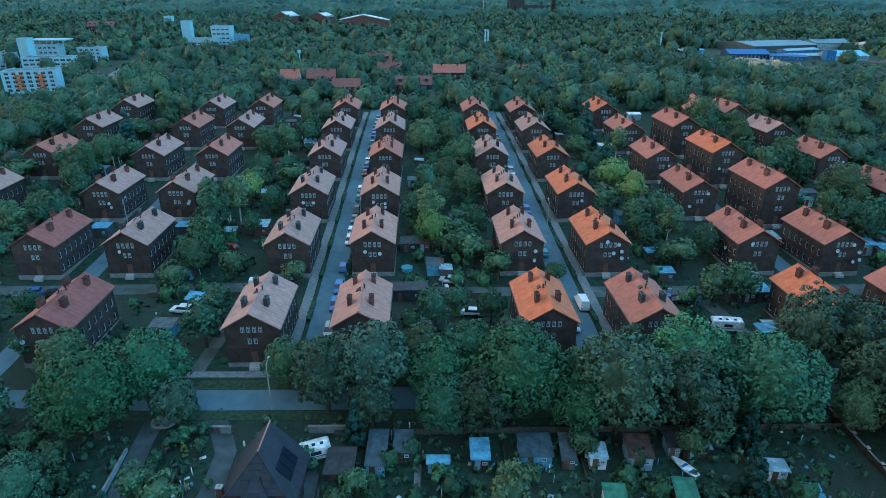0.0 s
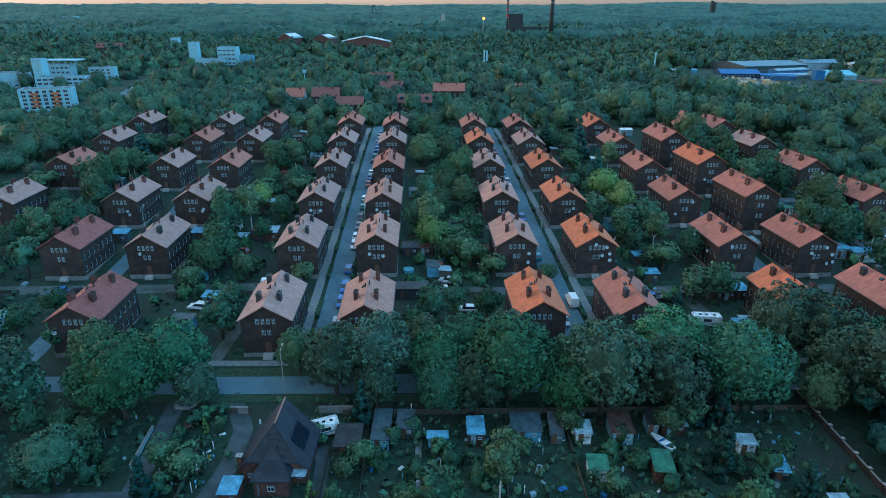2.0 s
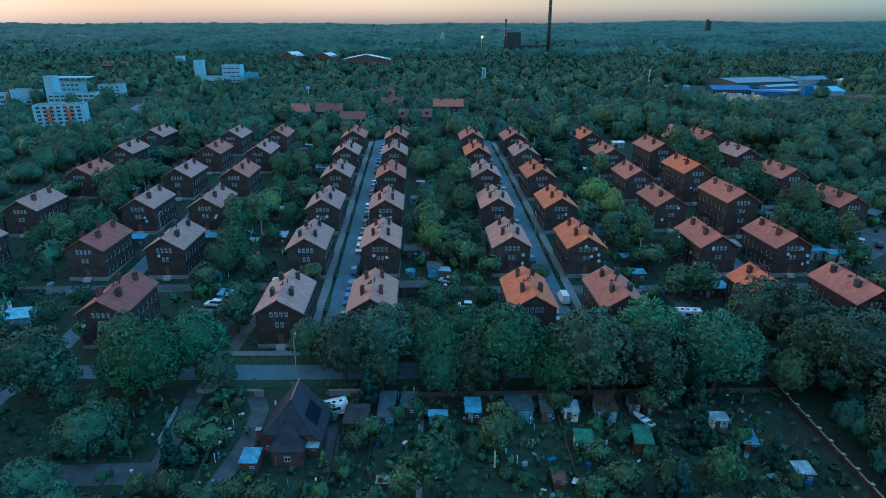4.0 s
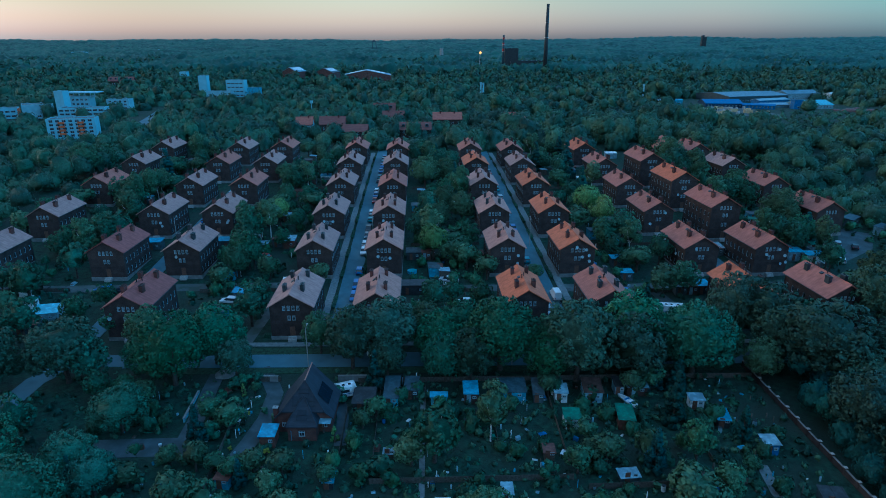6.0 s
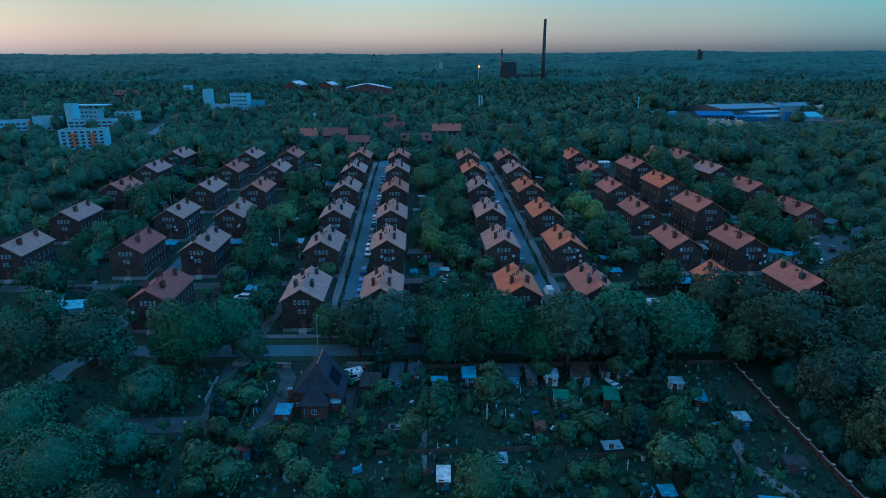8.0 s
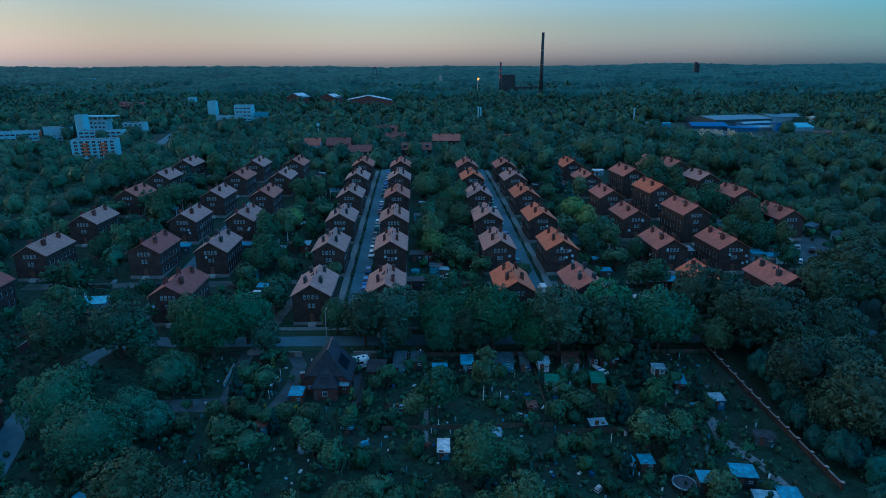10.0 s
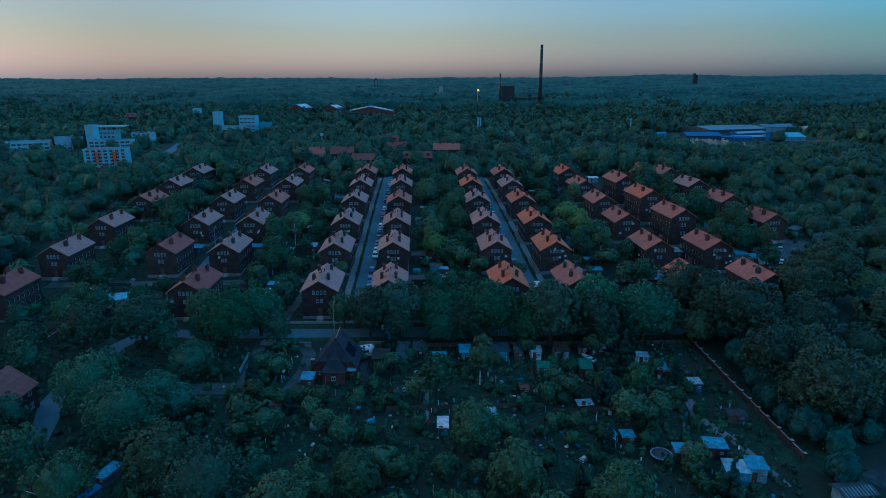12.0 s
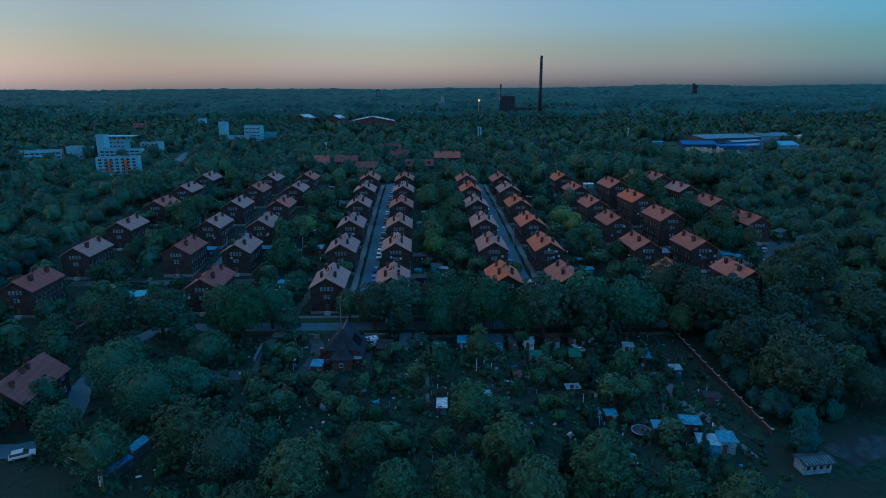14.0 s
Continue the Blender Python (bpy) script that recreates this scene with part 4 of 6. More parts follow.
def far_canopy():
    """The tops of the woods beyond, one rough sheet of crowns that runs to the horizon."""
    r = np.random.default_rng(4)
    rows, cols = 250, 420
    y = 930 * (4450 / 930) ** (np.arange(rows) / (rows - 1))
    y = y[:, None] * (1 + r.uniform(-0.002, 0.002, (rows, cols)))
    x = (np.linspace(-0.84, 0.84, cols)[None] + r.uniform(-0.0016, 0.0016, (rows, cols))) * (y + 60)
    crown = r.uniform(0, 1, (rows, cols))
    clump = np.repeat(np.repeat(r.uniform(0, 1, (rows // 2 + 1, cols // 3 + 1)), 2, 0), 3, 1)[:rows, :cols]
    swell = np.sin(x / 61 + 2 * np.sin(y / 93)) * np.sin(y / 74 + x / 150) + 0.7 * np.sin(x / 160 + y / 310)
    z = ground_z(x, y) + 5 + 3.5 * swell + clump * 6 + crown**1.3 * np.minimum(10.0, 6 + y / 900)
    z[0] -= 14
    k = np.arange(rows * cols).reshape(rows, cols)
    f = np.stack([k[:-1, :-1], k[:-1, 1:], k[1:, 1:], k[1:, :-1]], 2).reshape(-1, 4)
    gaps = np.concatenate([f[:, [0, 1, 2]], f[:, [0, 2, 3]]])
    me = arrays_mesh("far_canopy", np.stack([x, y, z], 2).reshape(-1, 3), gaps, [LEAF["canopy"]])
    tagged(new("far_canopy", me), "dark woodland running to the horizon", "woods", "", "stuff")


far_canopy()
woods("side_grove", [(-330, -134, 120, 266), (134, 330, 90, 266)], lambda y: 9.0, (5, 13), 34, 2, 440, 0.066, "dense green trees beside the settlement", 5, wide=(0.4, 0.68))
woods("park_grove", [(-230, -128, 40, 120), (98, 230, 0, 90), (-200, -92, -25, 40), (66, 98, -25, 20)], lambda y: 8.6, (6, 13), 26, 3, 560, 0.06, "dense dark trees at the edge of the gardens", 6, leaf="fir")
woods("thicket", [(-46, 62, -14, 13), (-95, -80, 22, 30)], lambda y: 4.4, (2.5, 5.5), 10, 2, 240, 0.085, "overgrown dark green thicket", 7, leaf="maple", fill=0.75)

woods("works_scrub", [(168, 262, 330, 424), (262, 352, 360, 446), (-230, -182, 258, 302), (-288, -236, 345, 385)], lambda y: 6.2, (1.4, 4.2), 8, 2, 24, 0.17, "low scrub and young trees before the works", 12, keep_out=False, wide=(0.4, 0.7))

woods("wall_grove", [(63.4, 82, 16, 77)], lambda y: 4.5, (5, 10.5), 24, 3, 480, 0.06, "dense dark trees behind a brick garden wall", 13, leaf="fir", wide=(0.58, 0.9))

# ---- gardens: low plants that cover the plots ----
woods("yard_plants", [(-62, -39, 88, 262), (-9.5, 12.5, 88, 262), (43, 63.5, 88, 262), (-113, -93, 88, 262), (95, 112, 116, 262), (-130, -125, 70, 262), (127, 150, 90, 262)], lambda y: 3.4, (0.6, 2.6), 4, 1, 20, 0.32, "leafy shrubs, vegetables and flowers in the yards", 8, leaf="hedge", fill=0.62, wide=(0.3, 0.6), frustum=False)
woods("allotment_plants", [(-62, 60, 14, 73), (-110, -82, 20, 110), (-75, -62, 20, 74)], lambda y: 2.1, (0.4, 2.2), 4, 1, 20, 0.3, "leafy shrubs, vegetables and flowers in the allotments", 9, leaf="wood", fill=0.9, wide=(0.32, 0.66), frustum=False)

woods("allotment_bushes", [(-62, -41, 14, 60), (-18, 60, 14, 66)], lambda y: 5.6, (1.8, 4.6), 9, 2, 170, 0.1, "fruit bushes and small trees in the allotments", 10, leaf="maple", fill=0.85, wide=(0.26, 0.5), frustum=False)
woods("yard_bushes", [(-61, -41, 96, 262), (-8.5, 11.5, 96, 262), (44, 62, 96, 262), (-112, -94, 92, 262), (96, 111, 118, 262), (128, 150, 100, 262)], lambda y: 6.4, (2.0, 5.0), 8, 2, 60, 0.14, "small fruit trees and bushes in the yards", 11, leaf="maple", fill=0.75, wide=(0.28, 0.5), frustum=False)

YARDS = {"Z": (6.5, 27.5), "B": (6.2, 26.5), "D": (6.2, 27.0), "X": (7.5, 24.5), "F": (7.5, 27)}
TREE_MIX = "mmgmgmgymbfgm"
for c, (a, b) in YARDS.items():
    for k, y in enumerate(ROWS_Y):
        for j in range(5 if c in "ZX" else 4):
            yy = y + rng.uniform(-13, 13)
            if abs(yy - 112.8) < 3.5 or yy < 92:
                continue
            x = col_x(c, yy) + rng.uniform(a + 1, b - 1)
            if any((x - q[0]) ** 2 + (yy - q[1]) ** 2 < (q[2] * 0.9) ** 2 for q in YARD_AT + YARD_EAST):
                continue
            put_tree(LETTER[rng.choice(TREE_MIX)], x, yy, rng.uniform(2.6, 4.4))
for c, n in (("X", 16), ("Z", 14), ("B", 8), ("D", 8), ("F", 14), ("Y", 8), ("G", 12), ("H", 8)):
    a, b = YARDS.get(c, (-24, -7) if c != "H" else (7, 14))
    c = "G" if c == "H" else c
    for k in range(n):
        y = rng.uniform(100, 255)
        if abs(y - 112.8) > 4:
            put_tree(rng.choice(["maple", "maple", "maple", "birch"]), col_x(c, y) + rng.uniform(a + 1, b - 1), y, rng.uniform(3.2, 4.4))
for k in range(90):
    x, y = rng.uniform(-60, 58), rng.uniform(18, 70)
    if any(a < x < b and c < y < d for a, b, c, d in CLEAR[:6]):
        continue
    put_tree(rng.choice(["shrub", "shrub", "shrub", "garden", "garden", "garden", "garden", "fir"]), x, y, rng.uniform(1.3, 2.6))
for k in range(18):
    put_tree(rng.choice(["maple", "maple", "garden"]), rng.uniform(-122, -92), rng.uniform(48, 88), rng.uniform(2.6, 4.6))
for k in range(14):
    put_tree(rng.choice(["maple", "garden"]), -126 + rng.uniform(-4, 3), 100 + k * 12, rng.uniform(2.6, 4.4))


for k in range(26):
    x, y = (rng.uniform(-40.5, -34.6), rng.uniform(46, 71)) if k < 16 else (rng.uniform(-62, -47), rng.uniform(56, 72))
    put_tree(rng.choice(["shrub", "shrub", "garden"]), x, y, rng.uniform(1.0, 2.1))
for x, y, r in [(-79.6, 37, 3.4), (-83.5, 27.5, 3.6), (-78.5, 31, 3.6), (-67.1, 21.6, 4.4), (-70, 53, 3.6), (-30.5, 21, 4.4), (-88, 55, 4.2), (-93, 62, 4.0)]:
    put_tree("maple", x, y, r)
for x, y, r in [(-83, 93, 3.6), (-80, 101, 3.2), (-66.5, 69.5, 3.8), (-62.5, 64.5, 3.2), (-72, 88, 3.0), (-90, 86, 4.0)]:
    put_tree("maple", x, y, r)
for x, y, r in [(-17.7, 53.3, 0.95), (-36.8, 66.5, 0.7)]:
    put_tree("conifer", x, y, r)
for x, y, r in [(-34.5, 51.6, 0.5), (-28.2, 50.6, 0.85), (-14.2, 55.0, 0.4), (-34.2, 60.5, 0.5)]:
    put_tree("gold", x, y, r)


# ---- sheds and small buildings ----
SHEDS = {}


def put_shed(x, y, w, d, h, roof, wall, rz=0.0, tilt=5.0):
    m = place(x, y, rz)
    key = (w, d, h, roof, wall)
    if key in SHEDS:
        return copy_thing(SHEDS[key], m)
    t = thing("garden_shed", m, f"small {wall} garden shed with a flat {roof} sheet roof", "shed", "sheds")
    g = Geo()
    k = math.tan(radians(tilt)) * d / 2
    g.prism([(-d / 2, -0.5), (d / 2, -0.5), (d / 2, h + k), (-d / 2, h - k)], "x", -w / 2, w / 2)
    part("wall", g, SHEET[wall] if wall in SHEET else M_WOOD, t)
    g = Geo()
    o = 0.22
    kk = math.tan(radians(tilt)) * (d / 2 + o)
    g.prism([(-d / 2 - o, h - kk + 0.01), (d / 2 + o, h + kk + 0.01), (d / 2 + o, h + kk + 0.1), (-d / 2 - o, h - kk + 0.1)], "x", -w / 2 - o, w / 2 + o)
    roof_ob = part("roof", g, SHEET[roof], t)
    n = int(w / 1.3) if y < 75 else -1
    for i in range(n + 1):
        q = -w / 2 + i * w / max(n, 1)
        part("lap_strip", Geo().prism([(-d / 2 - o, h - kk + 0.1), (d / 2 + o, h + kk + 0.1), (d / 2 + o, h + kk + 0.15), (-d / 2 - o, h - kk + 0.15)], "x", q - 0.03, q + 0.03), SHEET[roof], roof_ob)
    g = Geo().box((-w * 0.18, -d / 2 - 0.02, 0.95), (0.8, 0.06, 1.9))
    part("door", g, M_DOOR if wall != "brown" else SHEET["pale"], t)
    put_window(0.7, 0.6, pose(w * 0.24, -d / 2 - 0.03, 1.35), t)
    SHEDS[key] = t
    return t


def shed_row(text):
    """Sheds of one row: place, size, roof, wall and turn of each, parted by bars."""
    for row in text.split("|"):
        x, y, w, d, h, roof, wall, rz = row.split()
        wide, high = (0.8, 0.85) if float(y) < 75 else (1.0, 1.0)
        put_shed(float(x), float(y), float(w) * wide, float(d) * wide, float(h) * high, roof, wall, float(rz))


# row of sheds along the road side of the allotments
shed_row("-9.2 65.8 3.1 8.0 2.5 slate cyan 0|-5.6 67 3 5 2.5 slate dark 0|5.2 65.5 3 4.6 2.6 blue brown 1|-.6 63.8 3.6 1.6 2.2 blue cyan 0|13 66.4 5.5 5 2.5 slate blue 0|17.6 66.4 2.2 6 2.2 grey grey -3|21.6 65.4 2.8 3.4 2.5 pale white -2|27.5 66 4 5.2 2.8 brown pale -3")
# second row of allotment sheds
shed_row("22.2 58 3.2 3.4 2.5 green white -3|31.5 58.4 3.2 5 2.5 green rust -6|36 67 4.6 2.4 2.3 pale brown -2|32.8 67.6 2 3.6 2.5 dark pale -2|-14 63.5 4.6 5.5 2.3 dark dark 0|45.5 63 3 2.4 2.3 pale white -4|48.2 58.4 2.4 3.8 2 blue dark -8|52.7 51.2 2.8 2.8 2.6 pale royal 0")
# sheds deeper in the allotments
shed_row("9.5 41.3 1.8 2.6 2 pale wood 0|.1 37.7 2.3 4 2 white blue 0|28.4 45.2 3.6 2.2 1.2 pale grey 6|33.1 50 1.2 1.6 1 blue blue 20|42 29.2 4 3 2.6 blue grey -4|47.9 30.4 4.4 3.4 2.8 blue dark -6|48.6 24 4.4 3.8 3 pale blue -7|52.2 24.6 3.6 3.8 3.2 blue pale -7")
# sheds near the steep-roofed house and lower plots
shed_row("-28.5 53.4 3 3.5 2.7 blue rust 0|-32.6 44.8 2.6 4.6 2.2 rust blue -8|30.5 34.5 2.4 2 2 blue white 8|33.6 34 2.6 2.4 2.1 blue wood 2|56.5 40.5 4 2.6 2 dark grey -8|-17 44 1.8 2.6 1.6 blue dark 0|-8.4 50 2.2 1.4 1.2 pale wood 0|17 50 2 2.4 1.8 rust wood 0")
# yard sheds behind the first houses
shed_row("4.8 132.9 7 3 2.6 cyan blue 2|9.4 129.6 4 3 2.4 rust wood 2|-8.2 131.4 4 3.4 2.4 grey dark 2|-4.6 131.6 2.6 3.4 2.4 rust brown 2|59.6 110 2.8 3.4 2.4 pale grey 2|62.6 110.2 2.6 3.4 2.4 rust brown 2|65.4 110.4 3 3.4 2.4 blue dark 2|-62.7 139.4 7 3 2.6 blue grey 2")
# yard sheds by the cross lanes
shed_row("-84.8 138.4 4 3 2.6 blue grey 2|-7.4 110 8 3 2.6 dark dark 2|-91.1 96.2 5.5 4.4 2.6 cyan pale 12|-92.6 90.6 5.5 3 2.2 rust slate 12|-45.6 140 3.6 4 2.6 pale rust 2|-49 140.6 3 3 2.6 rust grey 2|79 134.6 3.4 4 2.5 pale grey 3|99.5 132 4 6 2.8 blue pale 2|104.5 128.6 6 3 2.6 blue white 2")
# yard sheds farther up the rows
shed_row("133 158 7 3 2.6 slate grey 40|127 160 5 3 2.5 blue grey 40|138 150 6 3 2.5 slate pale 35|-55.5 24.2 2.4 4.5 2.2 blue grey -20|-56.2 18.3 1.6 6 2 royal grey -28|78.4 249.5 5 3 2.6 white pale 3|56 205 5 2.6 2.5 white blue 3|50 188 6 2.6 2.4 pale blue 3|45 182 4 3 2.4 blue grey 3|-47 209 4 3 2.4 blue white 2|4 146 5 3 2.5 dark blue 2|10 150 3 3 2.5 dark grey 2|50 139.5 4 3 2.4 blue grey 2")
KITS = [(3.2, 2.6, 2.3, "blue", "grey"), (2.6, 2.6, 2.2, "pale", "wood"), (3.6, 3, 2.4, "dark", "brown"), (3, 2.4, 2.2, "rust", "wood"), (4.2, 2.8, 2.4, "grey", "blue"), (2.4, 2, 2.1, "green", "white")]
for c, (a, b) in YARDS.items():
    for y in ROWS_Y[:6]:
        for j in range(3):
            yy = y + rng.uniform(-12, 13)
            x = col_x(c, yy) + rng.uniform(a + 2, b - 2)
            if abs(yy - 112.8) < 4 or yy < 96:
                continue
            put_shed(x, yy, *rng.choice(KITS), rz=rng.choice([2, 2, 92]) + rng.uniform(-4, 4))


# ---- fences and walls ----
def put_fence(x0, y0, x1, y1, high=1.1, mat=None, label="weathered board garden fence"):
    p, q = Vector((x0, y0)), Vector((x1, y1))
    n = max(2, int((q - p).length / 2.4))
    t = thing("garden_fence", pose(x0, y0, gz(x0, y0)), label, "fence", "garden fences")
    z0 = gz(x0, y0)
    for i in range(n + 1):
        s = p.lerp(q, i / n) - p
        z = gz(x0 + s.x, y0 + s.y) - z0
        part("post", Geo().box((s.x, s.y, z + high / 2 - 0.2), (0.1, 0.1, high + 0.5)), mat or M_WOOD, t)
    for i in range(n):
        a, b = p.lerp(q, i / n) - p, p.lerp(q, (i + 1) / n) - p
        za, zb = gz(x0 + a.x, y0 + a.y) - z0, gz(x0 + b.x, y0 + b.y) - z0
        g = Geo()
        d = (b - a).normalized()
        o = Vector((-d.y, d.x)) * 0.02
        lo = 0.05
        g.v = [(e.x + s * o.x, e.y + s * o.y, z + h) for s in (-1, 1) for e, z in ((a, za), (b, zb)) for h in (lo, high)]
        g.f = [(0, 1, 3, 2), (4, 6, 7, 5), (0, 4, 5, 1), (2, 3, 7, 6), (1, 5, 7, 3), (0, 2, 6, 4)]
        g.m = [0] * 6
        part("panel", g, mat or M_WOOD, t)
    return t


for x in (-11.6, -3.2, 8.6, 19.4, 42.2):
    put_fence(x, 69.5, x + 0.6, 50 + rng.uniform(-3, 3), 0.8)
for x0, y0, x1, y1 in [(-38, 70.6, -31, 70.8), (-16, 70.4, 60, 72.2), (-36.4, 63, -35.4, 42), (-16.8, 62, -16.4, 46), (-11, 44, 20, 45), (22, 43, 46, 44), (-104, 80, -82, 81), (-104, 80, -104, 66)]:
    put_fence(x0, y0, x1, y1, 1.1)
for c, (a, b) in YARDS.items():
    for y in ROWS_Y[:5]:
        x = col_x(c, y) + (a + b) / 2
        put_fence(col_x(c, y) + a, y + 14.2, col_x(c, y) + b, y + 14.9, 1.0)


def brick_garden_wall():
    t = thing("garden_wall", pose(0, 0, 0), "old red brick garden wall with stone-capped piers", "wall")
    line = [(60.2, 76.0), (61.2, 55.0), (62.3, 40.0), (63.2, 29.0)]
    pts = []
    for a, b in zip(line, line[1:]):
        n = round((Vector(b) - Vector(a)).length / 3.2)
        pts += [Vector(a).lerp(Vector(b), i / n) for i in range(n)]
    pts.append(Vector(line[-1]))
    for i, p in enumerate(pts):
        z = gz(*p)
        part("pier", Geo().box((p.x, p.y, z + 0.4), (0.42, 0.42, 1.9)), M_BRICK, t)
        part("cap", Geo().box((p.x, p.y, z + 1.4), (0.55, 0.55, 0.12), taper=0.8), M_STONE, t, "pale stone cap")
        if i:
            q = pts[i - 1]
            zq = gz(*q)
            for nm, lo, hi, w, mat in (("panel", -0.6, 1.05, 0.13, M_BRICK), ("coping", 1.05, 1.12, 0.16, M_PLINTH)):
                g = Geo()
                d = (p - q).normalized()
                o = Vector((-d.y, d.x)) * w
                g.v = [(e.x + s * o.x, e.y + s * o.y, zz + h) for s in (-1, 1) for e, zz in ((q, zq), (p, z)) for h in (lo, hi)]
                g.f = [(0, 1, 3, 2), (4, 6, 7, 5), (0, 4, 5, 1), (2, 3, 7, 6), (1, 5, 7, 3), (0, 2, 6, 4)]
                g.m = [0] * 6
                part(nm, g, mat, t)


brick_garden_wall()


def plain_wall(x0, y0, x1, y1, high, mat, label):
    d = Vector((x1 - x0, y1 - y0))
    t = thing("garden_wall", place((x0 + x1) / 2, (y0 + y1) / 2, math.degrees(math.atan2(d.y, d.x))), label, "wall")
    part("panel", Geo().box((0, 0, high / 2 - 0.3), (d.length, 0.25, high + 0.6)), mat, t)
    part("coping", Geo().box((0, 0, high + 0.05), (d.length + 0.1, 0.4, 0.1)), M_PLINTH, t)


plain_wall(-45.4, 67.2, -44.7, 58.5, 0.6, M_RENDER_W, "white rendered garden wall beside a drive")
plain_wall(-35, 70.9, -31.5, 70.8, 1.2, M_PLINTH, "pale concrete garden wall by the road")
plain_wall(-20, 71, -14.5, 71.1, 1.2, M_PLINTH, "pale concrete garden wall by the road")
plain_wall(-96, 77.5, -88, 78, 1.6, M_BRICK_RED, "red brick yard wall")
plain_wall(-96, 77.5, -96, 71, 1.6, M_BRICK_RED, "red brick yard wall")
plain_wall(-88, 78, -87.5, 71.5, 1.6, M_BRICK_RED, "red brick yard wall")

# ---- hedge strips along the streets ----
HEDGE = {}


def put_hedge(x, y, rz, length, wide=1.0, high=0.55):
    key = (round(length), wide, high)
    m = place(x, y, rz)
    if key in HEDGE:
        return copy_thing(HEDGE[key], m)
    r = np.random.default_rng(int(length * 10))
    L = key[0]
    n = int(L * 60)
    p = np.stack([r.uniform(-wide / 2, wide / 2, n), r.uniform(-L / 2, L / 2, n), high * np.sqrt(r.uniform(0.1, 1, n))], 1)
    d = np.stack([p[:, 0], 0 * p[:, 0], np.full(n, 0.7)], 1) + 1e-6
    v, f = leaf_cards(p, d / np.linalg.norm(d, axis=1, keepdims=True), 0.17, 0.5, r)
    t = thing("hedge", m, "low dark green clipped hedge strip along the street", "hedge", "street hedges")
    part("leaves", arrays_mesh("leaves", v, f, [LEAF["hedge"]]), [], t)
    part("core", Geo().box((0, 0, high * 0.3), (wide * 0.85, L * 0.99, high * 0.9 + 0.1)), LEAF["hedge"], t)
    HEDGE[key] = t
    return t


for c, off, rz in (("A", 6.75, 2.1), ("B", -5.9, 2.1), ("C", 5.6, 2.6), ("D", -6.75, 2.9)):
    for y in ROWS_Y:
        put_hedge(col_x(c, y - 4) + off, y - 4, rz, 8)
        put_hedge(col_x(c, y + 9) + off, y + 9, rz, 7)
for x in (-36.5, -29, -19.5, 20, 40):
    put_hedge(x, 88.2 if x < 0 else 89.5, 90, 5, 1.4, 0.8)
put_hedge(-66, 88, 90, 8, 2.0, 1.2)
for x0, y0, x1, y1, nm in [(-40.5, 81.9, -21, 82.2, "verge"), (-62, 81.7, -45, 81.8, "verge_west"), (-58, 74.2, -16, 74.8, "verge_south"), (-12, 74.8, 62, 76.2, "verge_road")]:
    ribbon(nm, [(x0, y0), (x1, y1)], 2.6 if y0 > 78 else 2.0, M_LAWN, "mown grass verge beside the road", 0.08)


# ---- vehicles ----
CARS = {}


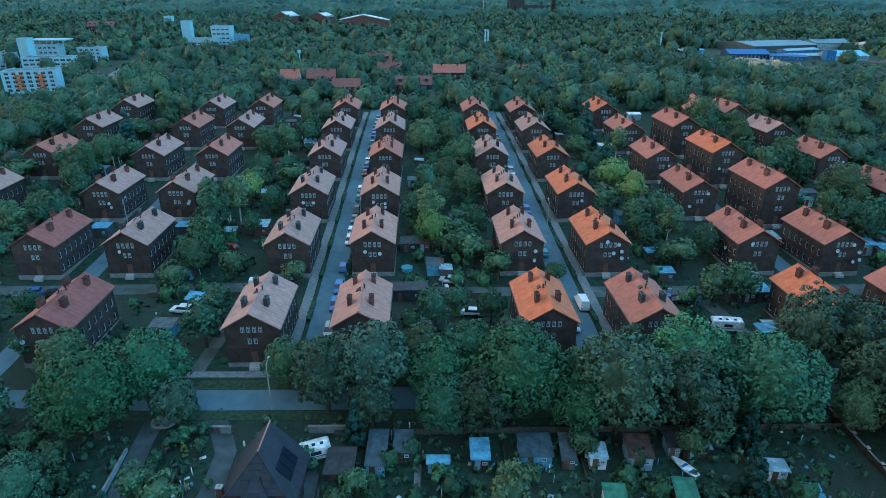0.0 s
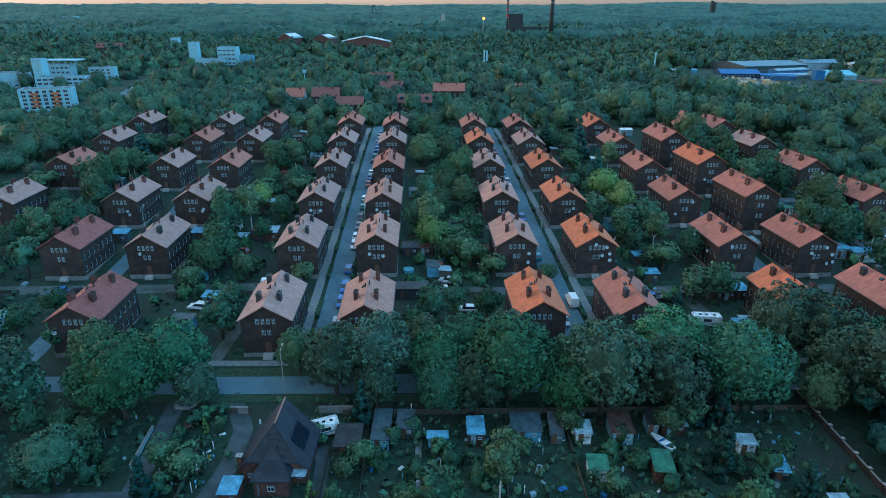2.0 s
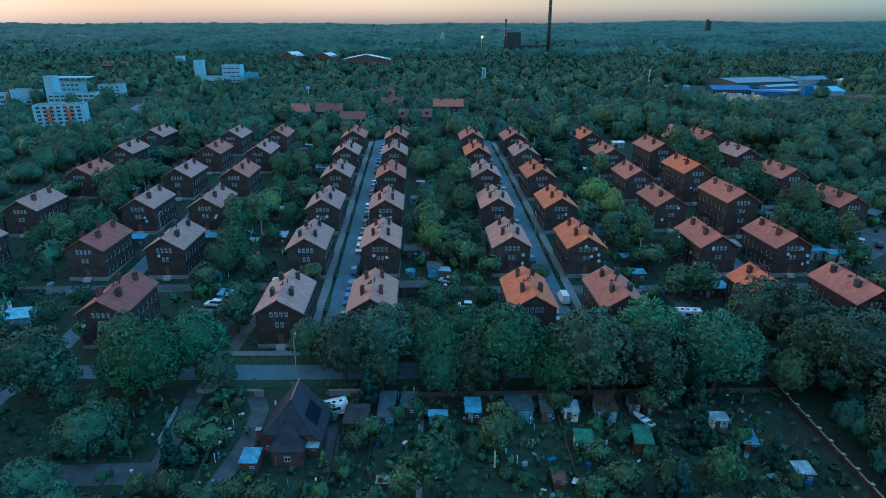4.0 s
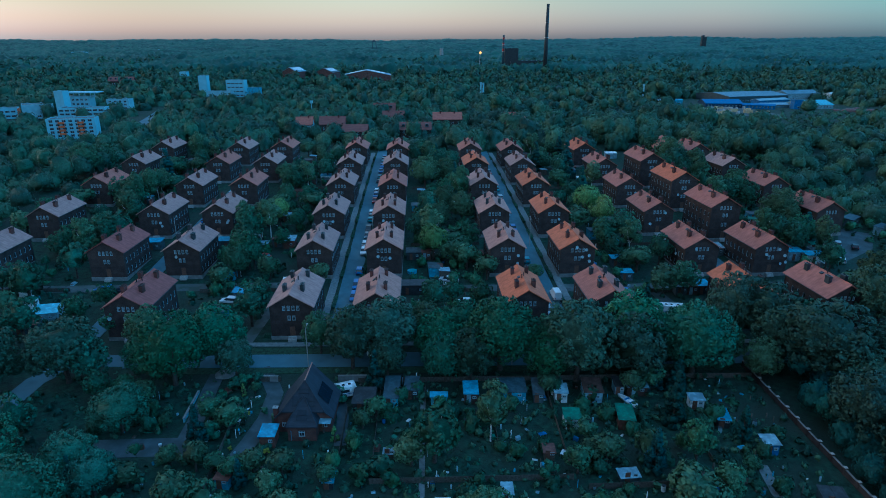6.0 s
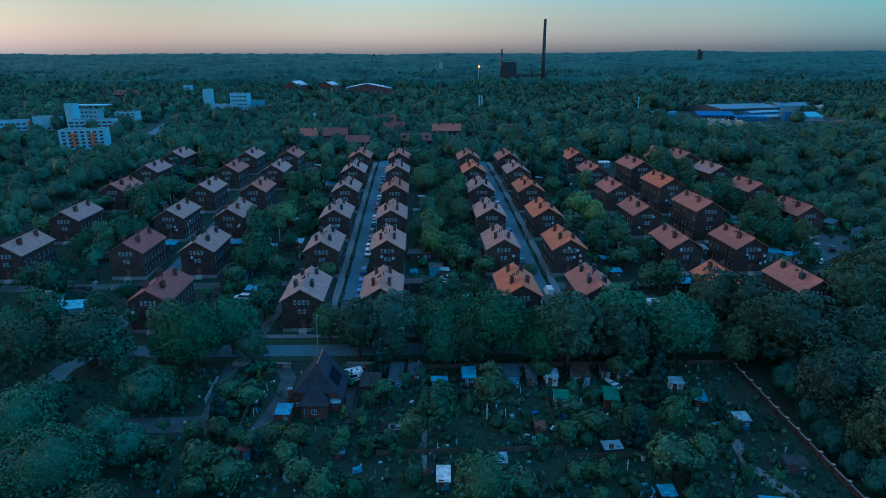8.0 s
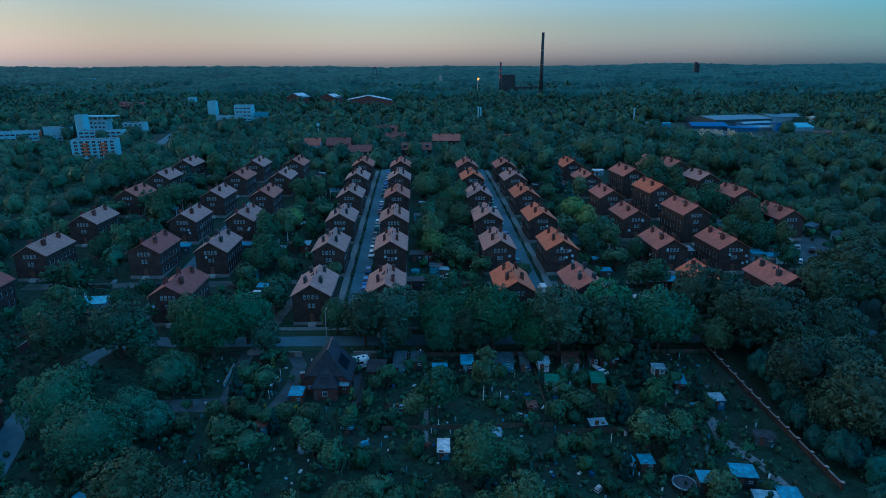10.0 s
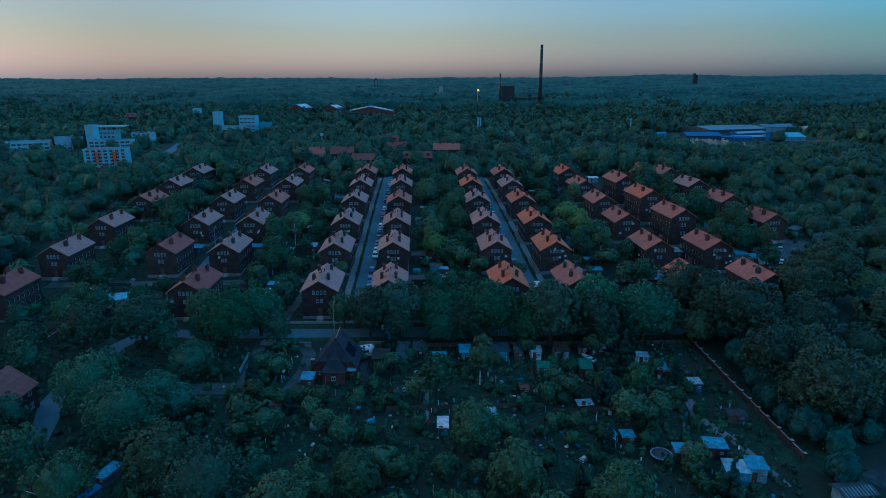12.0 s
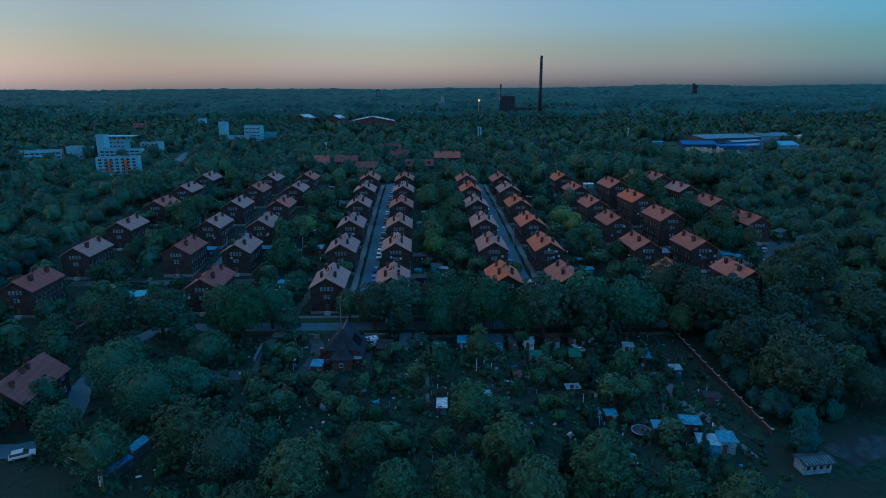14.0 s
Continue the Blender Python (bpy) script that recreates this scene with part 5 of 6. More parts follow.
def put_car(kind, colour, x, y, rz):
    m = place(x, y, rz, 1.0, 0.09)
    key = (kind, colour)
    if key in CARS:
        return copy_thing(CARS[key], m)
    if kind == "van":
        L, Wd, roof, nose, bonnet = 5.2, 1.95, 2.3, 0.9, 1.2
    elif kind == "suv":
        L, Wd, roof, nose, bonnet = 4.5, 1.85, 1.65, 1.2, 1.0
    else:
        L, Wd, roof, nose, bonnet = 4.2, 1.75, 1.45, 1.15, 0.9
    t = thing("car" if kind != "van" else "van", m, f"{colour} parked " + {"van": "delivery van", "suv": "estate car", "hatch": "hatchback car"}[kind], "van" if kind == "van" else "car", "parked vehicles")
    h = L / 2
    tail = 0.15 if kind != "hatch" else 0.35
    g = Geo()
    g.prism([(-h, 0.35), (h - 0.1, 0.35), (h, 0.6), (h - 0.1, bonnet * 0.82), (h - nose, bonnet), (-h + 0.05, bonnet + 0.02), (-h - 0.02, 0.6)], "y", -Wd / 2, Wd / 2)
    me = g.mesh("body", [PAINT[colour]])
    bm = bmesh.new()
    bm.from_mesh(me)
    bmesh.ops.bevel(bm, geom=list(bm.edges), offset=0.06, segments=1, affect="EDGES")
    bm.to_mesh(me)
    bm.free()
    part("body", me, [], t)
    k = Wd / 2
    cab = Geo()
    lo = [(h - nose + 0.05, bonnet - 0.02), (-h + 0.1, bonnet - 0.02)]
    hi = [(h - nose - 0.75, roof - 0.05), (-h + 0.15 + tail, roof - 0.05)]
    v = [(lo[0][0], -k + 0.06, lo[0][1]), (lo[0][0], k - 0.06, lo[0][1]), (lo[1][0], k - 0.06, lo[1][1]), (lo[1][0], -k + 0.06, lo[1][1]),
         (hi[0][0], -k + 0.2, hi[0][1]), (hi[0][0], k - 0.2, hi[0][1]), (hi[1][0], k - 0.2, hi[1][1]), (hi[1][0], -k + 0.2, hi[1][1])]
    cab.v, cab.f, cab.m = v, [(0, 3, 2, 1), (4, 5, 6, 7), (0, 1, 5, 4), (1, 2, 6, 5), (2, 3, 7, 6), (3, 0, 4, 7)], [0] * 6
    part("cabin_glass", cab, M_GLASS if kind != "van" else PAINT[colour], t)
    part("roof", Geo().box(((hi[0][0] + hi[1][0]) / 2, 0, roof - 0.02), (hi[0][0] - hi[1][0] + 0.06, Wd - 0.36, 0.09), taper=0.94), PAINT[colour], t)
    if kind == "van":
        part("windscreen", Geo().box((h - nose - 0.3, 0, 1.75), (0.12, Wd - 0.4, 0.55)), M_GLASS, t)
    for sx in (-1, 1):
        for sy in (-1, 1):
            w = part("wheel", Geo().tube((0, -0.1, 0), (0, 0.1, 0), 0.31, 0.31, 12), M_TYRE, t, at=pose(sx * (h - 0.8), sy * (k - 0.1), 0.31))
            part("rim", Geo().tube((0, -0.11, 0), (0, 0.11, 0), 0.18, 0.18, 8), M_RIM, w)
    for sy in (-1, 1):
        part("headlight", Geo().box((h - 0.08, sy * (k - 0.3), 0.7), (0.1, 0.36, 0.14)), M_LAMP_GLASS, t)
        part("tail_light", Geo().box((-h + 0.0, sy * (k - 0.22), 0.8), (0.08, 0.22, 0.24)), PAINT["red"], t)
    CARS[key] = t
    return t


COLOURS = ["white", "blue", "teal", "silver", "teal", "blue", "black", "grey", "white", "red"]
y = 97.0
while y < 256:
    put_car(rng.choice(["hatch", "suv", "hatch"]), rng.choice(COLOURS), col_x("A", y) + 11.35, y, 92.1 + rng.choice([0, 180]))
    y += rng.choice([5.4, 5.8, 6.5, 9, 13])
y = 99.0
while y < 256:
    put_car(rng.choice(["hatch", "suv", "hatch"]), rng.choice(COLOURS), col_x("C", y) + 6.8, y, 92.6 + rng.choice([0, 180]))
    y += rng.choice([5.4, 5.8, 7, 10, 14])
for kind, colour, x, y, rz in [("suv", "white", -51.9, 104.1, 172), ("van", "black", -46.9, 105.6, 175), ("hatch", "black", -46.2, 103.0, 178), ("hatch", "grey", -45.6, 101.0, 178), ("suv", "blue", -85.6, 109.9, 200), ("hatch", "black", -81.6, 109.6, 200), ("van", "white", 28.1, 106.9, 93),
                               ("hatch", "white", 5.2, 103.6, 175), ("hatch", "silver", 2.2, 115.6, 170), ("hatch", "blue", 10.3, 107.8, 95), ("suv", "blue", 44.5, 108.8, 170), ("hatch", "black", 48.8, 108.4, 176), ("hatch", "white", -76.0, 22.7, 30), ("hatch", "white", -71.3, 91.5, 80), ("hatch", "blue", 31.0, 92.5, 93), ("hatch", "blue", 70, 106.2, 150),
                               ("hatch", "black", 80.5, 118, 93), ("suv", "grey", 78.0, 146, 94), ("hatch", "silver", 75, 180, 94), ("hatch", "red", -51, 131, 160), ("hatch", "blue", 40.6, 126, 20), ("hatch", "silver", -2, 160, 10), ("hatch", "white", 4, 178, 90), ("suv", "silver", -7.5, 264, 5), ("hatch", "silver", -1.5, 264, 5), ("hatch", "white", -12.5, 264.5, 5),
                               ("van", "white", -38.6, 113.4, 5), ("hatch", "blue", -78.2, 160, 92), ("hatch", "silver", -79, 190, 92), ("hatch", "white", 54, 80.6, 181), ("hatch", "grey", 66, 80.5, 181), ("hatch", "white", 35, 79.6, 181), ("suv", "silver", 118, 140, 60), ("hatch", "black", 122, 138, 60), ("hatch", "white", 112, 128, 60)]:
    put_car(kind, colour, x, y, rz)


def caravan(x, y, rz, long, label, motor=False):
    t = thing("motorhome" if motor else "caravan", place(x, y, rz), label, "motorhome" if motor else "caravan", "parked vehicles")
    h = long / 2
    g = Geo()
    g.prism([(-h, 0.45), (h, 0.45), (h + 0.1, 1.3), (h - 0.5, 2.45), (-h + 0.25, 2.6), (-h, 2.3)], "y", -1.05, 1.05)
    me = g.mesh("body", [SHEET["white"]])
    bm = bmesh.new()
    bm.from_mesh(me)
    bmesh.ops.bevel(bm, geom=list(bm.edges), offset=0.1, segments=2, affect="EDGES")
    bm.to_mesh(me)
    bm.free()
    part("body", me, [], t)
    for s in (-1, 1):
        part("window", Geo().box((-0.2, s * 1.05, 1.65), (1.5, 0.05, 0.6)), M_GLASS, t)
        part("stripe", Geo().box((0, s * 1.055, 1.1), (long - 0.5, 0.03, 0.12)), SHEET["royal"], t)
        for q in ((-h * 0.55, h * 0.6) if motor else (0,)):
            part("wheel", Geo().tube((q, s * 0.85, 0.33), (q, s * 1.05, 0.33), 0.33, 0.33, 12), M_TYRE, t)
    part("windscreen", Geo().box((h - 0.18, 0, 1.8), (0.2, 1.7, 0.55)), M_GLASS, t)
    for q in (-h * 0.5, 0, h * 0.4):
        part("roof_hatch", Geo().box((q, 0.2, 2.58), (0.5, 0.5, 0.08)), M_GLASS, t)
    if not motor:
        part("drawbar", Geo().tube((h, 0, 0.5), (h + 1.1, 0, 0.5), 0.06, 0.05), M_STEEL, t)


caravan(-18.2, 66.0, 200, 4.6, "white touring caravan beside a garden wall")
caravan(53.6, 98.6, 172, 6.0, "white motorhome parked on grass by a lane", True)
put_car("hatch", "silver", 1.2, 116.2, 165)
caravan(-12.6, 80.2, 180, 5.6, "white motorhome on the road under trees", True)


# ---- satellite dishes on the gables ----
DISH = {}


def put_dish(m):
    if not DISH:
        t = thing("satellite_dish", m, "white satellite dish on a brick gable", "satellite dish", "satellite dishes")
        g = Geo()
        n = 12
        for i in range(n):
            a, b = 2 * math.pi * i / n, 2 * math.pi * (i + 1) / n
            g.face([(0, -0.12, 0), (0.42 * math.cos(a), -0.24, 0.42 * math.sin(a)), (0.42 * math.cos(b), -0.24, 0.42 * math.sin(b))])
            g.face([(0, -0.09, 0), (0.42 * math.cos(b), -0.22, 0.42 * math.sin(b)), (0.42 * math.cos(a), -0.22, 0.42 * math.sin(a))])
        part("dish", g, M_FRAME, t)
        part("arm", Geo().tube((0, 0.05, -0.1), (0, -0.2, -0.05), 0.03, 0.03, 5).tube((0, -0.2, -0.4), (0, -0.65, -0.1), 0.02, 0.02, 5), M_STEEL, t)
        DISH["a"] = t
        return t
    return copy_thing(DISH["a"], m)


for c, k, spots in [("D", 1, [(-0.4, 7.9), (2.2, 7.2), (2.9, 5.6), (3.2, 4.0), (1.2, 5.2)]), ("F", 1, [(-1.6, 5.7), (3.6, 5.2), (4.0, 3.4), (2.6, 3.0), (1.8, 7.0)]), ("B", 1, [(-1.5, 5.5), (1.6, 5.0)]), ("B", 2, [(1.4, 5.2), (1.5, 4.2), (-1.6, 5.6)]), ("Z", 0, [(-3.6, 5.0)]),
                    ("A", 2, [(-1.4, 5.2), (1.2, 5.1)]), ("C", 1, [(2.8, 5.4), (2.6, 3.2)]), ("E", 2, [(-2.6, 3.4), (1.8, 6.8)]), ("F", 2, [(3.9, 3.2), (3.2, 3.0)]), ("E", 1, [(-1.8, 7.2)]), ("D", 2, [(1.4, 5.4)]), ("Y", 2, [(2, 4.6), (2.4, 3.6)]), ("Z", 1, [(-1.2, 5.8)]), ("Z", 2, [(3, 4.4), (3.4, 5.0)]), ("G", 3, [(2, 5), (2.8, 6)]), ("E", 3, [(2, 5)]), ("F", 3, [(-2, 5.4)])]:
    y = ROW_Y[c][k]
    L = 8.7 if c == "F" and k in (2, 3, 4) else 7.7
    rz = -math.degrees(math.atan(COLUMN[c][1]))
    for x, z in spots:
        put_dish(place(col_x(c, y), y, rz) @ pose(x, -L - 0.02, z, -15, 0, rng.uniform(-20, 20)))
for y, z in ((121, 3.0), (124, 4.6), (129, 3.4), (131.5, 5.6)):
    put_dish(place(col_x("E", y), y, 4) @ pose(-4.75, 0, z, -15, 0, -80))


# ---- the steep-roofed house in the gardens ----
def roof_slab(pts, thick=0.2):
    """A roof plane with thickness, from its corners in order."""
    g, n = Geo(), len(pts)
    g.v = [tuple(p) for p in pts] + [(x, y, z - thick) for x, y, z in pts]
    g.f = [tuple(range(n)), tuple(reversed(range(n, 2 * n)))] + [(i, n + i, n + (i + 1) % n, (i + 1) % n) for i in range(n)]
    g.m = [0] * len(g.f)
    return g


def steep_house():
    t = thing("steep_roofed_house", place(-23.15, 59.8), "brick house with a steep dark red tiled roof and solar panels", "house")
    wall = Geo().box((0, 0.25, 0.9), (8.9, 7.9, 3.6))
    wall.prism([(-4.45, 2.7), (4.45, 2.7), (3.4, 3.95), (-3.4, 3.95)], "y", -3.7, -3.4)
    wall.prism([(-4.45, 2.7), (4.45, 2.7), (0, 7.8)], "y", 3.9, 4.2)
    part("wall", wall, M_BRICK_RED, t)
    part("porch_wall", Geo().box((0, -4.9, 0.8), (4.7, 2.4, 3.4)), M_BRICK_RED, t)
    left = [(-4.9, -4.0, 2.6), (-3.55, -4.4, 4.17), (0, -1.4, 8.3), (0, 4.5, 8.3), (-4.9, 4.5, 2.6)]
    part("roof_slope", roof_slab(left), ROOF["dark"], t)
    part("roof_slope", roof_slab([(-x, y, z) for x, y, z in reversed(left)]), ROOF["dark"], t)
    part("roof_hip", roof_slab([(-3.55, -4.45, 4.17), (3.55, -4.45, 4.17), (0, -1.4, 8.32)]), ROOF["dark"], t)
    top = (0.0, -2.85, 6.4)
    for a, b in (((-2.65, -6.4, 2.6), (2.65, -6.4, 2.6)), ((2.65, -6.4, 2.6), (2.65, -3.6, 2.6)), ((-2.65, -3.6, 2.6), (-2.65, -6.4, 2.6))):
        part("porch_roof", roof_slab([a, b, top]), ROOF["dark"], t)
    tilt = math.degrees(math.atan2(4.15, 3.05))
    for x, s, w, h in ((0.0, 0.66, 1.7, 0.75), (0.0, 0.5, 1.7, 0.75), (-1.35, 0.42, 1.0, 0.75), (-1.35, 0.26, 1.0, 0.75), (1.35, 0.42, 1.0, 0.75), (1.35, 0.26, 1.0, 0.75)):
        part("solar_panel", Geo().box((0, 0, 0.12), (w, h, 0.05)), M_PANEL, t, "dark blue solar panel", at=pose(x, -4.45 + 3.05 * s, 4.17 + 4.15 * s, tilt))
    tilt = math.degrees(math.atan2(3.8, 3.55))
    for s in (0.28, 0.45):
        part("solar_panel", Geo().box((0, 0, 0.12), (1.8 if s < 0.4 else 1.5, 0.8, 0.05)), M_PANEL, t, "dark blue solar panel", at=pose(0, -6.4 + 3.55 * s, 2.6 + 3.8 * s, tilt))
    side = math.degrees(math.atan2(5.7, 4.9))
    for y in (-1.2, 0.2, 1.6):
        part("solar_panel", Geo().box((0, 0, 0.12), (2.6, 1.3, 0.05)), M_PANEL, t, "dark blue solar panel", at=pose(2.9, y, 8.3 - 2.9 * 5.7 / 4.9, 0, side, 0))
    for a, b in ((left[2], left[3]), (left[1], left[2]), ((3.55, -4.4, 4.17), left[2]), (left[0], left[4]), (left[0], left[1]), ((-2.65, -6.4, 2.6), top), ((2.65, -6.4, 2.6), top)):
        part("ridge_tiles", Geo().tube(Vector(a) + Vector((0, 0, 0.05)), Vector(b) + Vector((0, 0, 0.05)), 0.11, 0.11, 6), ROOF["dark"] if a != left[2] else ROOF["pink"], t, "row of rounded ridge tiles")
    put_window(1.0, 1.1, pose(0.0, -6.13, 1.2), t)
    put_window(0.9, 1.1, pose(3.3, -3.73, 1.3), t)
    put_window(0.7, 0.9, pose(-3.5, -3.73, 1.3), t)
    part("door", Geo().box((2.75, -3.73, 1.1), (0.9, 0.1, 2.1)), M_DOOR, t)
    part("canopy", Geo().box((3.6, -4.5, 2.45), (2.0, 1.5, 0.1)), SHEET["pale"], t)
    part("chimney", chimney_geo(1.2, 0.6), [M_CHIMNEY, M_CONCRETE], t, at=pose(-4.9, -3.0, 2.9))


ROOF["dark"] = roof_material("roof_dark_red_tile", (0.031, 0.033, 0.043))
steep_house()


# ---- loose things in the allotments ----
def dome_tent(x, y):
    t = thing("greenhouse_dome", place(x, y), "pale foil greenhouse dome in a garden", "greenhouse")
    bv, bf = ICO[2]
    v = bv * np.array([1.3, 1.3, 1.2])
    part("cover", arrays_mesh("cover", v, bf, [SHEET["pale"]]), [], t, at=pose(0, 0, 0.2))
    for a in (0, 60, 120):
        g = Geo()
        for i in range(8):
            p, q = math.pi * i / 8, math.pi * (i + 1) / 8
            g.tube((1.33 * math.cos(p) * math.cos(radians(a)), 1.33 * math.cos(p) * math.sin(radians(a)), 0.2 + 1.23 * math.sin(p)), (1.33 * math.cos(q) * math.cos(radians(a)), 1.33 * math.cos(q) * math.sin(radians(a)), 0.2 + 1.23 * math.sin(q)), 0.03, 0.03, 5)
        part("rib", g, M_STEEL, t)


dome_tent(-24.0, 38.9)


def trampoline(x, y):
    t = thing("trampoline", place(x, y), "round garden trampoline with a pale rim and net posts", "trampoline")
    g = Geo()
    n = 20
    for i in range(n):
        a, b = 2 * math.pi * i / n, 2 * math.pi * (i + 1) / n
        g.tube((1.8 * math.cos(a), 1.8 * math.sin(a), 0.8), (1.8 * math.cos(b), 1.8 * math.sin(b), 0.8), 0.14, 0.14, 6)
    part("rim", g, SHEET["pale"], t)
    part("mat", Geo().tube((0, 0, 0.76), (0, 0, 0.79), 1.7, 1.7, 20), PAINT["black"], t)
    for i in range(6):
        a = 2 * math.pi * i / 6
        part("post", Geo().tube((1.9 * math.cos(a), 1.9 * math.sin(a), -0.2), (1.9 * math.cos(a), 1.9 * math.sin(a), 2.4), 0.03, 0.03, 5), M_STEEL, t)


trampoline(38.4, 29.6)


def pool(x, y, r, label):
    t = thing("garden_pool", place(x, y), label, "pool")
    part("wall", Geo().tube((0, 0, -0.2), (0, 0, 0.7), r, r, 20), SHEET["blue"], t)
    part("water", Geo().tube((0, 0, 0.6), (0, 0, 0.72), r * 0.93, r * 0.93, 20), PAINT["teal"], t)


pool(-8.2, 121.6, 1.3, "round blue paddling pool in a yard")


def boat(x, y, rz):
    t = thing("rowing_boat", place(x, y, rz, 1, 0.35), "white and blue boat lying on the grass", "boat")
    g = Geo()
    prof = [(-2.1, 0.55), (-1.2, 0.75), (0.4, 0.7), (1.5, 0.4), (2.3, 0.0)]
    v, f = [], []
    for x0, w in prof:
        v += [(x0, -w, 0.55), (x0, -w * 0.55, 0), (x0, w * 0.55, 0), (x0, w, 0.55)]
    for i in range(len(prof) - 1):
        for j in range(3):
            f.append((4 * i + j, 4 * i + j + 1, 4 * i + 5 + j, 4 * i + 4 + j))
        f.append((4 * i + 3, 4 * i, 4 * i + 4, 4 * i + 7))
    f.append((0, 3, 2, 1))
    g.v, g.f, g.m = v, f, [0] * len(f)
    part("hull", g, SHEET["white"], t)
    for q in (-1.2, 0.1):
        part("seat", Geo().box((q, 0, 0.57), (0.4, 1.2, 0.06)), SHEET["royal"], t)


boat(33.5, 63.9, 120)


def gravel_heap(x, y, s=1.0, mat=M_PLINTH, label="pale gravel heap beside the road"):
    t = thing("gravel_heap", place(x, y, 0, s), label, "gravel")
    bv, bf = ICO[3]
    r = np.random.default_rng(5)
    v = bv * np.array([2.0, 1.6, 0.8]) * (1 + r.normal(0, 0.04, (len(bv), 1)))
    part("mound", arrays_mesh("heap", v, bf, [mat]), [], t)


gravel_heap(-42.6, 73.2)
for x, y, s in [(309, 452, 2.2), (318, 449, 3.0), (327, 452, 3.4), (336, 450, 2.4), (323, 444, 2.0)]:
    gravel_heap(x, y, s, SHEET["rust"], "brown earth heap in a works yard")


def lamp_post(x, y, tall=8.0):
    t = thing("street_lamp", place(x, y), "pale concrete street lamp with a short arm", "lamp", "street lamps")
    part("pole", Geo().tube((0, 0, -0.4), (0, 0, tall), 0.12, 0.07, 8), M_CONCRETE, t)
    part("arm", Geo().tube((0, 0, tall - 0.1), (0, 1.3, tall + 0.25), 0.05, 0.04, 6), M_STEEL, t)
    part("head", Geo().box((0, 1.5, tall + 0.27), (0.26, 0.6, 0.14)), M_STEEL, t)
    return t


first = lamp_post(-26.8, 76.0, 8.5)
for x, y in [(49.5, 77.2), (-58, 75.2), (14, 76.8), (-20.6, 140), (-22.2, 190), (26, 140), (23.4, 190), (-79, 140)]:
    copy_thing(first, place(x, y))

# small bright odds and ends in the plots
def garden_bits():
    """Pale stakes, pots, flowers and scraps among the beds."""
    r = np.random.default_rng(21)
    v, f, mi, n = [], [], [], 0
    cube = np.array([(x, y, z) for z in (0, 1) for x, y in ((-1, -1), (1, -1), (1, 1), (-1, 1))], float)
    quads = np.array([(0, 1, 5, 4), (1, 2, 6, 5), (2, 3, 7, 6), (3, 0, 4, 7), (4, 5, 6, 7)])
    for k in range(620):
        x, y = (r.uniform(-56, 58), r.uniform(16, 72)) if k < 420 else (r.choice([-51, 1.5, 53, -103]) + r.uniform(-8, 8), r.uniform(94, 250))
        if k < 22:
            x, y = -34.6 + r.normal(0, 0.9), r.uniform(50, 66)
        if any(a < x < b and c < y < d for a, b, c, d in CLEAR[:6]):
            continue
        kind = r.integers(0, 4)
        s = {0: (0.04, 0.04, 1.5), 1: (0.14, 0.14, 0.3), 2: (0.1, 0.1, 0.7), 3: (0.35, 0.2, 0.12)}[int(kind)] * r.uniform(0.7, 1.4, 3)
        a = r.uniform(0, 3.14)
        p = cube * s
        v.append(np.stack([p[:, 0] * math.cos(a) - p[:, 1] * math.sin(a) + x, p[:, 0] * math.sin(a) + p[:, 1] * math.cos(a) + y, p[:, 2] + gz(x, y) + (0.5 if kind == 2 else 0.0)], 1))
        f.append(quads + n)
        mi += [int(r.integers(0, 4))] * 5
        n += 8
    me = arrays_mesh("garden_bits", np.concatenate(v), np.concatenate(f), [SHEET["white"], SHEET["pale"], SHEET["blue"], M_WOOD], np.array(mi))
    tagged(new("garden_bits", me), "pale stakes, pots and white flowers among the garden beds", "garden bits", "", "stuff")


